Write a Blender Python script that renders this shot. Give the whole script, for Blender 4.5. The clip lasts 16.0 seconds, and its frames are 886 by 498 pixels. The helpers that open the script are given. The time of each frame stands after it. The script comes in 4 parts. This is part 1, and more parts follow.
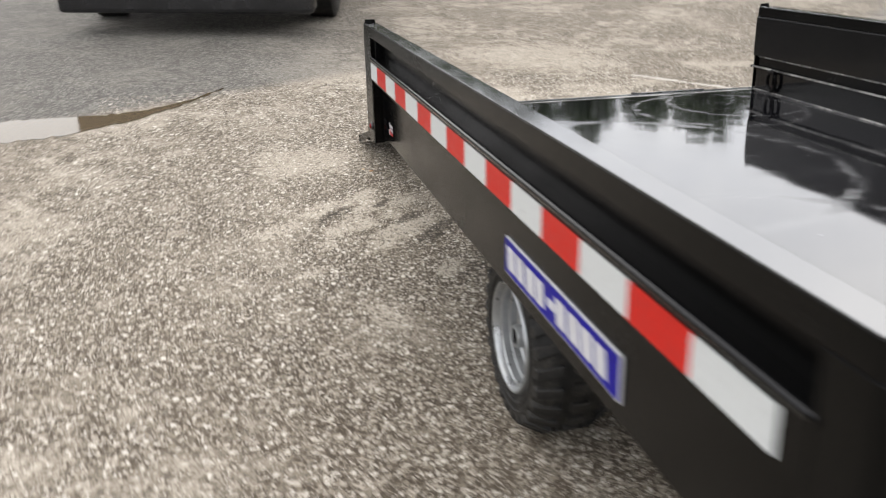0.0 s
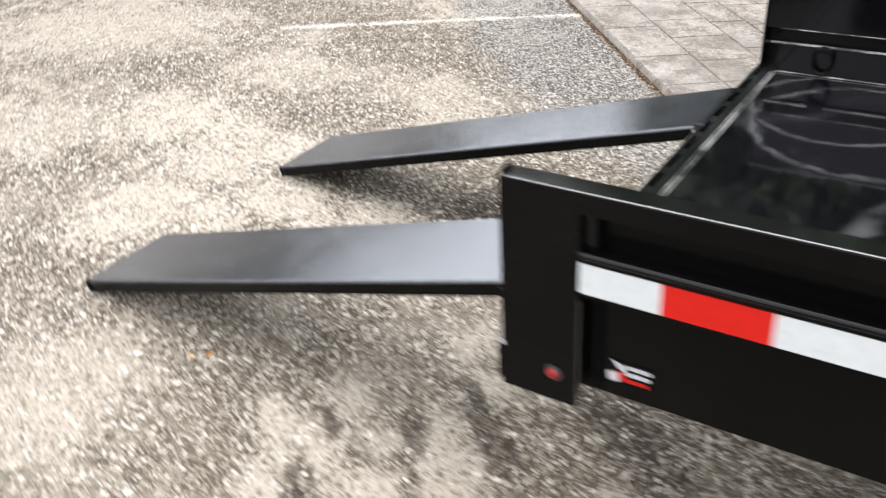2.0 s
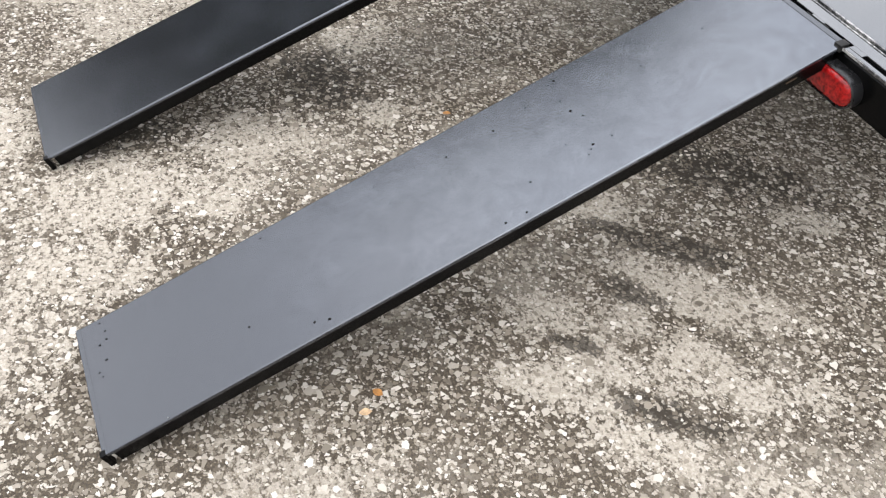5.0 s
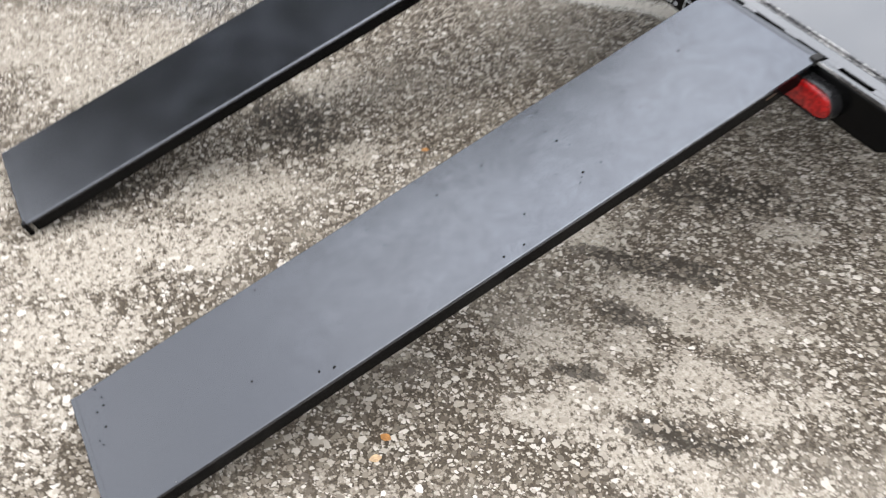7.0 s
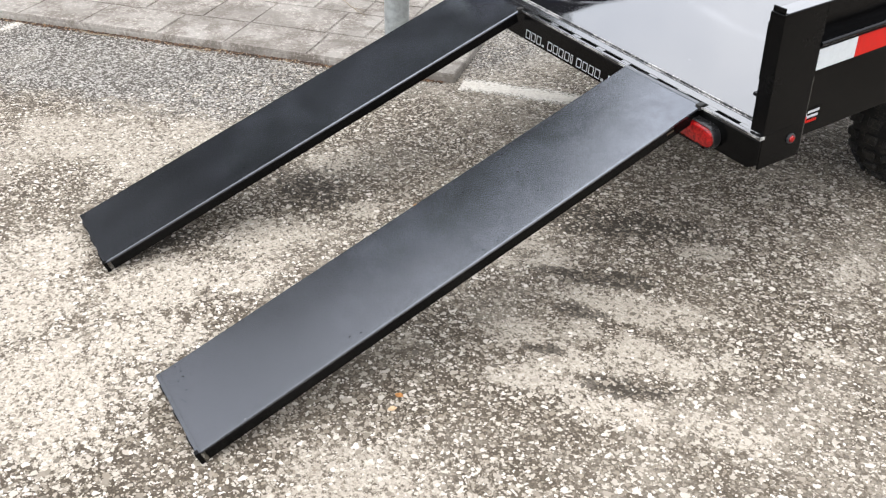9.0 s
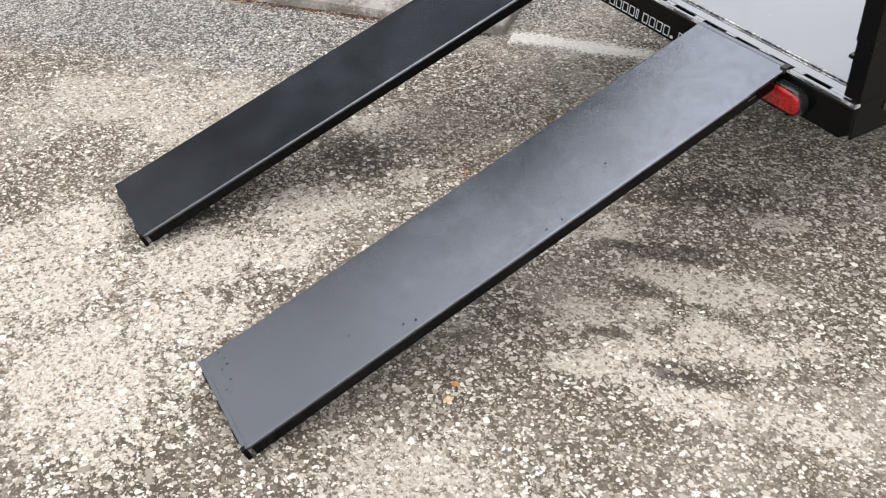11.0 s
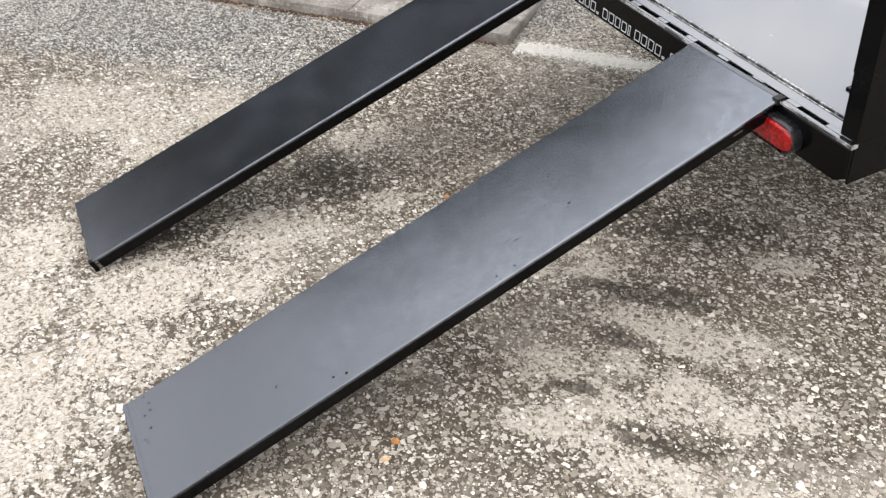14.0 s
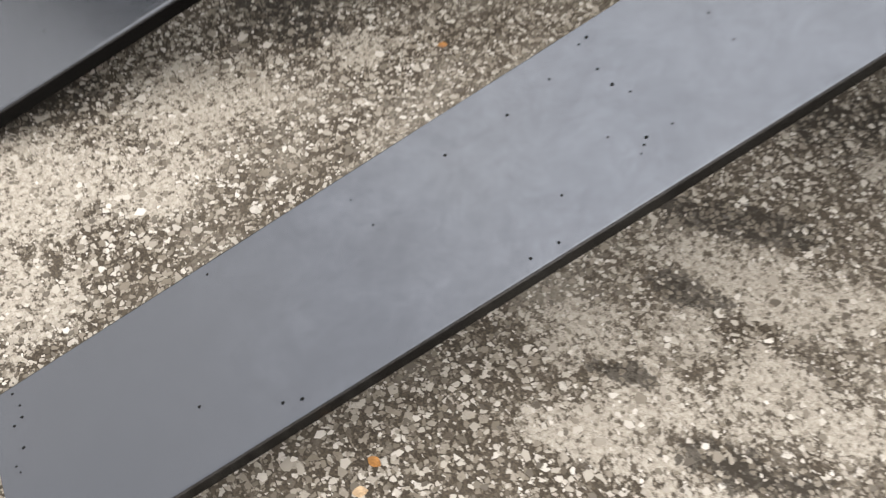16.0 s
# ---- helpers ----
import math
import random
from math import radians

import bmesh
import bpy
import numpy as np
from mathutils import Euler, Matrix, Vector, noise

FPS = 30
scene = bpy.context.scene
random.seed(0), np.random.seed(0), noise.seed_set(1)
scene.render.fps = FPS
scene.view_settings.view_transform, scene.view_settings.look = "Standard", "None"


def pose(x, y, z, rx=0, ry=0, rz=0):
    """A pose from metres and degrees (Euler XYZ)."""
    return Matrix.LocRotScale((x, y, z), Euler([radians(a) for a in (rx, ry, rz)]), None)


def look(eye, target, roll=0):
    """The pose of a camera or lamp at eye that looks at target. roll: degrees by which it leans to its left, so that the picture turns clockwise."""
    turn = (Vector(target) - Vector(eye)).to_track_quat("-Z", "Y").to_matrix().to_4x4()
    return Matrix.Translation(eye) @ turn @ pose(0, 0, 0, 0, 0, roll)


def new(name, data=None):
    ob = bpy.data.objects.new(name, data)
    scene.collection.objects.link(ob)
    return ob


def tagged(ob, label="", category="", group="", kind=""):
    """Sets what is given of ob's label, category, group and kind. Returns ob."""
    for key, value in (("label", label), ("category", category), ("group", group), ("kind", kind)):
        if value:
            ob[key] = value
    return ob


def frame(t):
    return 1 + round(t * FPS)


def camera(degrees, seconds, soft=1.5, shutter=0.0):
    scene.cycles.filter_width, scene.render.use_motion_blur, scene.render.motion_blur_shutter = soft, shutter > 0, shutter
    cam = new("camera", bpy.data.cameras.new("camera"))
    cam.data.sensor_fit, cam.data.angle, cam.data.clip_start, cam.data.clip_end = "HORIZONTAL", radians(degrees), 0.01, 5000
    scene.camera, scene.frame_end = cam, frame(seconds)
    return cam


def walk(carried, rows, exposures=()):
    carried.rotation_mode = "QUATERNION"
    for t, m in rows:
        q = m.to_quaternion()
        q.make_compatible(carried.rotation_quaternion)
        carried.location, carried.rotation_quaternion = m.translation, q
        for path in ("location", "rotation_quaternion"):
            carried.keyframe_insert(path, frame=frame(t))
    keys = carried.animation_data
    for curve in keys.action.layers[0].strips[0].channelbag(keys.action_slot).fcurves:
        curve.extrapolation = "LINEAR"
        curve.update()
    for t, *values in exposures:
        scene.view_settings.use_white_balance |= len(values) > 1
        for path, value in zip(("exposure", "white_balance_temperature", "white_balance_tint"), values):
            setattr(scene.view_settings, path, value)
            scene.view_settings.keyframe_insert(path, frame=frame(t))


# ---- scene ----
cam = camera(52.9, 16.0, soft=1.2, shutter=0.5)
PATH = [
    (0, (1.223, 2.926, 1.34), (0.806, 1.152, 0.516), 0.0),
    (0.3, (1.4, 2.619, 1.384), (0.839, 0.908, 0.512), -1.6),
    (0.4, (1.453, 2.505, 1.389), (0.813, 0.825, 0.511), -1.0),
    (0.5, (1.506, 2.384, 1.379), (0.795, 0.739, 0.49), -0.9),
    (0.6, (1.562, 2.263, 1.369), (0.774, 0.662, 0.466), -0.6),
    (0.8, (1.660, 2.020, 1.406), (0.712, 0.543, 0.446), 0.7),
    (0.9, (1.671, 1.896, 1.398), (0.675, 0.453, 0.437), 0.6),
    (1, (1.697, 1.760, 1.394), (0.667, 0.323, 0.457), 0.1),
    (1.5, (1.765, 1.127, 1.409), (0.564, -0.136, 0.428), 0.8),
    (1.8, (1.804, 0.759, 1.384), (0.438, -0.283, 0.360), 1.5),
    (1.9, (1.807, 0.641, 1.415), (0.413, -0.3, 0.331), 1.3),
    (2, (1.805, 0.524, 1.416), (0.378, -0.367, 0.335), 1.2),
    (2.4, (1.731, 0.091, 1.386), (0.302, -0.677, 0.216), -2.3),
    (2.5, (1.722, -0.007, 1.383), (0.259, -0.671, 0.192), -1.6),
    (3, (1.629, -0.424, 1.35), (0.152, -0.571, 0.009), -1.2),
    (3.5, (1.5, -0.802, 1.321), (0.056, -0.801, -0.062), -0.1),
    (4, (1.53, -1.123, 1.299), (0.155, -0.641, -0.071), 2.3),
    (4.2, (1.551, -1.173, 1.33), (0.232, -0.607, -0.064), 3.3),
    (6.3, (1.462, -1.181, 1.294), (0.253, -0.542, -0.166), 5.9),
    (6.5, (1.423, -1.159, 1.29), (0.241, -0.516, -0.19), 6.0),
    (7, (1.508, -1.229, 1.323), (0.232, -0.518, -0.043), 2.9),
    (7.5, (1.741, -1.447, 1.379), (0.437, -0.57, 0.142), 1.8),
    (8, (1.867, -1.517, 1.389), (0.504, -0.664, 0.2), 2.7),
    (8.5, (1.987, -1.546, 1.411), (0.563, -0.69, 0.298), 2.1),
    (9, (2.012, -1.551, 1.428), (0.585, -0.702, 0.313), 1.7),
    (9.5, (1.985, -1.539, 1.414), (0.562, -0.727, 0.267), 1.3),
    (9.7, (1.972, -1.541, 1.412), (0.56, -0.732, 0.251), 1.4),
    (11.8, (1.769, -1.439, 1.395), (0.376, -0.722, 0.152), 0.3),
    (12, (1.762, -1.397, 1.382), (0.344, -0.705, 0.152), -0.1),
    (12.5, (1.749, -1.296, 1.381), (0.289, -0.665, 0.168), -0.2),
    (13, (1.766, -1.228, 1.376), (0.288, -0.623, 0.172), -0.8),
    (13.5, (1.779, -1.219, 1.393), (0.308, -0.602, 0.186), -1.3),
    (14, (1.76, -1.212, 1.382), (0.314, -0.594, 0.147), -1.4),
    (14.5, (1.644, -1.226, 1.368), (0.274, -0.563, 0.071), 0.5),
    (15, (1.527, -1.214, 1.33), (0.232, -0.555, -0.043), 1.9),
    (15.5, (1.334, -1.053, 1.277), (0.147, -0.478, -0.227), 1.5),
    (16, (1.11, -0.976, 1.214), (0.104, -0.485, -0.443), 1.9),
]
EXPOSURES = [(0.0, -0.28, 6900, 10), (0.5, -0.05, 6900, 10), (1.0, 0.18, 6700, 10), (2.0, 0.18, 6650, 10), (2.5, -0.02, 6700, 10), (3.5, -0.06, 6550, 10), (6.5, -0.17, 6550, 10), (7.5, -0.06, 6550, 10), (9.0, 0.06, 6550, 10), (9.5, 0.0, 6600, 10), (12.0, -0.09, 6550, 10), (14.5, -0.05, 6600, 10), (15.2, -0.08, 6600, 10), (15.6, -0.1, 6700, 10), (16.0, -0.32, 6900, 10)]
walk(cam, [(t, look(eye, target, roll)) for t, eye, target, roll in PATH], EXPOSURES)

# ---- sky and light ----
world = bpy.data.worlds.new("overcast_sky")
scene.world = world
world.use_nodes = True
wn, wl = world.node_tree.nodes, world.node_tree.links
sky = wn.new("ShaderNodeTexSky")
sky.sky_type, sky.sun_disc = "NISHITA", False
sky.sun_elevation, sky.sun_rotation = radians(72), radians(163)
sky.air_density, sky.dust_density, sky.ozone_density = 1.0, 5.0, 1.0
wtc = wn.new("ShaderNodeTexCoord")
cloud = wn.new("ShaderNodeTexNoise")
cloud.inputs["Scale"].default_value, cloud.inputs["Detail"].default_value, cloud.inputs["Roughness"].default_value = 2.6, 6, 0.55
wl.new(wtc.outputs["Generated"], cloud.inputs["Vector"])
shade = wn.new("ShaderNodeValToRGB")
shade.color_ramp.elements[0].position, shade.color_ramp.elements[0].color = 0.30, (0.62, 0.66, 0.75, 1)
shade.color_ramp.elements[1].position, shade.color_ramp.elements[1].color = 0.64, (0.97, 0.99, 1.04, 1)
wl.new(cloud.outputs["Fac"], shade.inputs[0])
lift = wn.new("ShaderNodeVectorMath")
lift.operation = "SCALE"
grad = wn.new("ShaderNodeMapRange")
up = wn.new("ShaderNodeSeparateXYZ")
wl.new(wtc.outputs["Generated"], up.inputs[0])
wl.new(up.outputs[2], grad.inputs[0])
for i, v in enumerate((0.0, 1.0, 21.0, 27.0)):
    grad.inputs[1 + i].default_value = v
wl.new(grad.outputs[0], lift.inputs["Scale"])
wl.new(shade.outputs[0], lift.inputs[0])
cover = wn.new("ShaderNodeMix")
cover.data_type = "RGBA"
cover.inputs[0].default_value = 0.88
wl.new(sky.outputs[0], cover.inputs[6])
wl.new(lift.outputs[0], cover.inputs[7])
wl.new(cover.outputs[2], wn["Background"].inputs[0])
wn["Background"].inputs[1].default_value = 0.15
sun = new("sun", bpy.data.lights.new("sun", "SUN"))
sun.data.energy, sun.data.angle, sun.data.color = 0.5, radians(50), (1.0, 0.95, 0.88)
sun.matrix_world = look((1.5, -5, 20), (0, 0, 0))


# ---- materials ----
def nodes_of(name):
    m = bpy.data.materials.new(name)
    m.use_nodes = True
    nt = m.node_tree
    return m, nt.nodes, nt.links, nt.nodes["Principled BSDF"]


def noise_at(n, l, co, scale, detail=4.0, rough=0.6, distort=0.0):
    t = n.new("ShaderNodeTexNoise")
    t.inputs["Scale"].default_value, t.inputs["Detail"].default_value = scale, detail
    t.inputs["Roughness"].default_value, t.inputs["Distortion"].default_value = rough, distort
    l.new(co, t.inputs["Vector"])
    return t.outputs["Fac"]


def remap(n, l, value, a, b, c=0.0, d=1.0):
    t = n.new("ShaderNodeMapRange")
    t.interpolation_type = "SMOOTHSTEP"
    for i, v in enumerate((a, b, c, d)):
        t.inputs[1 + i].default_value = v
    l.new(value, t.inputs[0])
    return t.outputs[0]


def mathop(n, l, op, a, b=None):
    t = n.new("ShaderNodeMath")
    t.operation = op
    for i, v in enumerate((a, b)):
        if v is None:
            continue
        if isinstance(v, (int, float)):
            t.inputs[i].default_value = v
        else:
            l.new(v, t.inputs[i])
    return t.outputs[0]


def mixcol(n, l, fac, a, b):
    t = n.new("ShaderNodeMix")
    t.data_type = "RGBA"
    for sock, v in ((t.inputs[0], fac), (t.inputs[6], a), (t.inputs[7], b)):
        if isinstance(v, (int, float)):
            sock.default_value = v
        elif isinstance(v, tuple):
            sock.default_value = (*v, 1)
        else:
            l.new(v, sock)
    return t.outputs[2]


def ramp(n, l, value, stops):
    t = n.new("ShaderNodeValToRGB")
    e = t.color_ramp.elements
    while len(e) < len(stops):
        e.new(0.5)
    for k, (p, c) in zip(e, stops):
        k.position, k.color = p, (*c, 1)
    l.new(value, t.inputs[0])
    return t.outputs[0]


def bump(n, l, height, strength, distance, to, after=None):
    t = n.new("ShaderNodeBump")
    t.inputs["Strength"].default_value, t.inputs["Distance"].default_value = strength, distance
    l.new(height, t.inputs["Height"])
    if after is not None:
        l.new(after, t.inputs["Normal"])
    if to is not None:
        l.new(t.outputs[0], to)
    return t.outputs[0]


def coords(n, which="Object"):
    return n.new("ShaderNodeTexCoord").outputs[which]


def paint(name, base, dusty, rough, rough2, peel=0.02, ior=1.5, dust_amount=0.5, grain=90.0, coat=0.0, spec=0.5):
    """Painted steel with dust, uneven gloss and orange peel."""
    m, n, l, b = nodes_of(name)
    co = coords(n)
    big = noise_at(n, l, co, 4.0, 6, 0.65, 0.4)
    fine = noise_at(n, l, co, grain, 5, 0.7)
    dust = mathop(n, l, "MULTIPLY", remap(n, l, big, 0.42, 0.78), dust_amount)
    speck = remap(n, l, fine, 0.62, 0.8, 0, 0.35 * dust_amount)
    l.new(mixcol(n, l, mathop(n, l, "ADD", dust, speck), base, dusty), b.inputs["Base Color"])
    l.new(remap(n, l, mathop(n, l, "ADD", mathop(n, l, "MULTIPLY", big, 0.7), mathop(n, l, "MULTIPLY", fine, 0.3)), 0.3, 0.75, rough, rough2), b.inputs["Roughness"])
    b.inputs["IOR"].default_value = ior
    b.inputs["Coat Weight"].default_value = coat
    b.inputs["Specular IOR Level"].default_value = spec
    bump(n, l, fine, peel, 0.002, b.inputs["Normal"])
    return m


def simple(name, base, rough, metal=0.0, var=0.25, scale=30.0, bumpy=0.1, spec=0.5):
    m, n, l, b = nodes_of(name)
    co = coords(n)
    v = noise_at(n, l, co, scale, 6, 0.65)
    dark = tuple(c * (1 - var) for c in base)
    lite = tuple(min(1.0, c * (1 + var)) for c in base)
    l.new(mixcol(n, l, remap(n, l, v, 0.3, 0.7), dark, lite), b.inputs["Base Color"])
    l.new(remap(n, l, v, 0.3, 0.75, max(0.02, rough - 0.08), min(1, rough + 0.1)), b.inputs["Roughness"])
    b.inputs["Metallic"].default_value = metal
    b.inputs["Specular IOR Level"].default_value = spec
    bump(n, l, v, bumpy, 0.003, b.inputs["Normal"])
    return m


def blob(n, l, co, x, y, rx, ry, turn, warp):
    """1 inside a ragged, soft-edged patch of the ground, 0 outside."""
    mp = n.new("ShaderNodeMapping")
    mp.vector_type = "TEXTURE"
    mp.inputs["Location"].default_value = (x, y, 0)
    mp.inputs["Rotation"].default_value = (0, 0, radians(turn))
    mp.inputs["Scale"].default_value = (rx, ry, 1)
    l.new(co, mp.inputs["Vector"])
    le = n.new("ShaderNodeVectorMath")
    le.operation = "LENGTH"
    l.new(mp.outputs[0], le.inputs[0])
    return remap(n, l, mathop(n, l, "ADD", le.outputs["Value"], warp), 1.18, 0.86)


# ragged coats of cream cement dust: x, y, two radii, turn
COAT_BESIDE_RAMP = [(0.66, -0.16, 0.19, 0.07, 46), (0.74, -0.45, 0.08, 0.056, 52), (0.8, -0.29, 0.057, 0.089, 44), (0.61, -0.49, 0.084, 0.054, 60), (0.78, -0.53, 0.138, 0.039, 49), (0.89, -0.21, 0.079, 0.059, 42), (0.38, -0.22, 0.067, 0.049, 85), (0.55, 0.2, 0.072, 0.034, 49), (0.95, -0.10, 0.05, 0.04, 42), (1.12, -0.27, 0.108, 0.046, 34), (0.95, -0.44, 0.11, 0.045, 48), (0.83, 0.5, 0.056, 0.087, 33), (1.02, 0.13, 0.08, 0.03, 30)]
COAT_BETWEEN_RAMPS = [(-0.1, -0.88, 0.15, 0.1, 82), (-0.02, -1.22, 0.17, 0.12, 90), (0.04, -1.01, 0.10, 0.08, 80), (0.18, -1.33, 0.14, 0.10, 75), (-0.12, -0.57, 0.07, 0.05, 88), (-0.1, -1.6, 0.177, 0.19, 94), (0.28, -1.56, 0.18, 0.22, 100), (-0.32, -1.71, 0.16, 0.12, 96), (-0.44, -0.53, 0.11, 0.07, 117), (-0.31, -1.49, 0.14, 0.14, 76), (-0.26, -1.98, 0.22, 0.26, 93), (0.24, -0.27, 0.15, 0.07, 103)]
COAT_OPEN_LOT = [(-0.88, -1.94, 0.22, 0.19, 96), (-0.78, -1.02, 0.26, 0.15, 117), (-0.98, -1.25, 0.30, 0.16, 70), (0.08, -2.3, 0.2, 0.26, 116), (-1.03, -2.84, 0.36, 0.27, 115), (0.64, -0.30, 0.12, 0.05, 114), (0.96, -1.07, 0.23, 0.22, 134), (0.66, -2.77, 0.46, 0.31, 133), (-0.8, -3.06, 0.49, 0.38, 160), (-0.67, 0.36, 0.24, 0.10, 30)]
# ragged dark patches, some beside and some below the ramps and sill
DARK_PATCHES = [(0.52, -0.14, 0.15, 0.036, 53), (0.43, -0.23, 0.07, 0.022, 50), (0.89, -0.38, 0.10, 0.028, 48), (0.61, -0.29, 0.062, 0.03, 28), (0.68, -0.47, 0.052, 0.018, 48), (-0.31, -0.66, 0.086, 0.12, 96), (-0.22, -1.18, 0.13, 0.05, 88), (0.3, 0.06, 0.25, 0.08, 48)]


TONES = [(0.0, (0.095, 0.077, 0.056)), (0.4, (0.24, 0.205, 0.158)), (0.75, (0.45, 0.402, 0.335)), (1.0, (0.66, 0.61, 0.54))]


def vec2(n, l, co):
    flat = n.new("ShaderNodeVectorMath")
    flat.operation = "MULTIPLY"
    flat.inputs[1].default_value = (1, 1, 0)
    l.new(co, flat.inputs[0])
    return flat.outputs[0]


def ground_material():
    """Dark binder full of pale angular chips, partly coated with cream cement dust."""
    m, n, l, b = nodes_of("worn_exposed_aggregate")
    co = vec2(n, l, coords(n))
    jig = n.new("ShaderNodeTexNoise")
    jig.inputs["Scale"].default_value, jig.inputs["Detail"].default_value = 170, 2
    l.new(co, jig.inputs["Vector"])
    jit = n.new("ShaderNodeVectorMath")
    jit.operation = "SCALE"
    jit.inputs["Scale"].default_value = 0.006
    l.new(jig.outputs["Color"], jit.inputs[0])
    add = n.new("ShaderNodeVectorMath")
    l.new(co, add.inputs[0])
    l.new(jit.outputs[0], add.inputs[1])
    cj = add.outputs[0]

    def chips(scale, share, lo, hi):
        d = n.new("ShaderNodeTexVoronoi")
        d.feature, d.voronoi_dimensions = "DISTANCE_TO_EDGE", "2D"
        c = n.new("ShaderNodeTexVoronoi")
        c.voronoi_dimensions = "2D"
        for t in (d, c):
            t.inputs["Scale"].default_value = scale
            l.new(cj, t.inputs["Vector"])
        sp = n.new("ShaderNodeSeparateColor")
        l.new(c.outputs["Color"], sp.inputs[0])
        inside = remap(n, l, d.outputs["Distance"], lo, hi)
        return mathop(n, l, "MULTIPLY", inside, remap(n, l, sp.outputs[0], 1 - share - 0.01, 1 - share + 0.01)), sp.outputs[1]

    binder = mixcol(n, l, remap(n, l, noise_at(n, l, co, 260, 3, 0.7), 0.35, 0.7), (0.026, 0.0195, 0.013), (0.092, 0.070, 0.047))
    f, r = chips(205, 0.32, 0.05, 0.14)
    col = mixcol(n, l, f, binder, ramp(n, l, r, TONES))
    f1, r1 = chips(104, 0.34, 0.08, 0.16)
    col = mixcol(n, l, f1, col, ramp(n, l, r1, TONES))
    f2, r2 = chips(62, 0.22, 0.13, 0.2)
    col = mixcol(n, l, f2, col, ramp(n, l, r2, TONES))
    coarse = mathop(n, l, "MULTIPLY", mathop(n, l, "SUBTRACT", noise_at(n, l, co, 13.0, 4, 0.6), 0.5), 2.6)
    ragged = mathop(n, l, "MULTIPLY", mathop(n, l, "SUBTRACT", noise_at(n, l, co, 52.0, 5, 0.75), 0.5), 3.2)
    loose = mathop(n, l, "MULTIPLY", mathop(n, l, "SUBTRACT", noise_at(n, l, co, 4.2, 3, 0.6), 0.5), 2.2)
    warp = mathop(n, l, "ADD", coarse, ragged)
    drift = mathop(n, l, "ADD", warp, loose)
    wide = noise_at(n, l, co, 1.3, 8, 0.62, 0.3)
    mid = noise_at(n, l, co, 7.5, 8, 0.72, 0.2)
    grit = noise_at(n, l, co, 120.0, 4, 0.75)
    away = n.new("ShaderNodeVectorMath")
    away.operation = "DISTANCE"
    away.inputs[1].default_value = (0.35, -0.6, 0)
    l.new(co, away.inputs[0])
    pale = remap(n, l, mathop(n, l, "ADD", mathop(n, l, "MULTIPLY", wide, 0.55), mathop(n, l, "MULTIPLY", mid, 0.45)), 0.48, 0.60)
    pale = mathop(n, l, "MULTIPLY", pale, remap(n, l, away.outputs["Value"], 0.9, 2.0, 0.35, 0.75))
    for p in COAT_BESIDE_RAMP + COAT_BETWEEN_RAMPS:
        pale = mathop(n, l, "MAXIMUM", pale, blob(n, l, co, *p, warp))
    for p in COAT_OPEN_LOT:
        pale = mathop(n, l, "MAXIMUM", pale, mathop(n, l, "MULTIPLY", blob(n, l, co, *p, drift), 0.75))
    dark_patch = None
    for p in DARK_PATCHES:
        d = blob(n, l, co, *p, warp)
        dark_patch = d if dark_patch is None else mathop(n, l, "MAXIMUM", dark_patch, d)
    pits = noise_at(n, l, co, 58.0, 4, 0.68)
    keep = remap(n, l, mathop(n, l, "ADD", mathop(n, l, "ADD", mathop(n, l, "MULTIPLY", pits, 0.5), mathop(n, l, "MULTIPLY", grit, 0.25)), mathop(n, l, "MULTIPLY", mid, 0.25)), 0.44, 0.51, 0.08, 1.0)
    cover = mathop(n, l, "MULTIPLY", pale, keep)
    thin = mathop(n, l, "MULTIPLY", remap(n, l, noise_at(n, l, co, 2.4, 5, 0.6), 0.38, 0.62, 0.06, 0.30), remap(n, l, grit, 0.35, 0.6, 0.3, 1.0))
    col = mixcol(n, l, thin, col, (0.205, 0.172, 0.130))
    cream = mixcol(n, l, remap(n, l, grit, 0.34, 0.66), (0.31, 0.268, 0.212), (0.51, 0.458, 0.382))
    col = mixcol(n, l, mathop(n, l, "MULTIPLY", cover, 0.9), col, cream)
    col = mixcol(n, l, mathop(n, l, "MULTIPLY", dark_patch, 0.8), col, mixcol(n, l, f1, (0.030, 0.024, 0.017), (0.14, 0.115, 0.085)))
    # greyer, older lot surface past the gutter
    sp = n.new("ShaderNodeSeparateXYZ")
    l.new(co, sp.inputs[0])
    past = mathop(n, l, "SUBTRACT", mathop(n, l, "MULTIPLY", mathop(n, l, "SUBTRACT", sp.outputs[0], 1.5), 0.44), mathop(n, l, "ADD", sp.outputs[1], 2.3))
    past = remap(n, l, mathop(n, l, "ADD", past, mathop(n, l, "MULTIPLY", mid, 0.25)), 0.05, 0.3)
    past = mathop(n, l, "MULTIPLY", past, remap(n, l, sp.outputs[0], -0.6, 1.3))
    grey = mixcol(n, l, f1, (0.062, 0.061, 0.057), (0.24, 0.238, 0.224))
    col = mixcol(n, l, mathop(n, l, "MULTIPLY", past, 0.75), col, grey)
    # greyer strip of lot along the kerb
    off = mathop(n, l, "SUBTRACT", mathop(n, l, "MULTIPLY", mathop(n, l, "ADD", sp.outputs[0], 0.82), 0.688), mathop(n, l, "MULTIPLY", mathop(n, l, "SUBTRACT", sp.outputs[1], 0.165), 0.725))
    strip = remap(n, l, mathop(n, l, "ADD", off, mathop(n, l, "MULTIPLY", mathop(n, l, "SUBTRACT", mid, 0.5), 0.6)), 0.72, 0.50)
    strip = mathop(n, l, "MULTIPLY", strip, remap(n, l, sp.outputs[0], -0.72, -1.0))
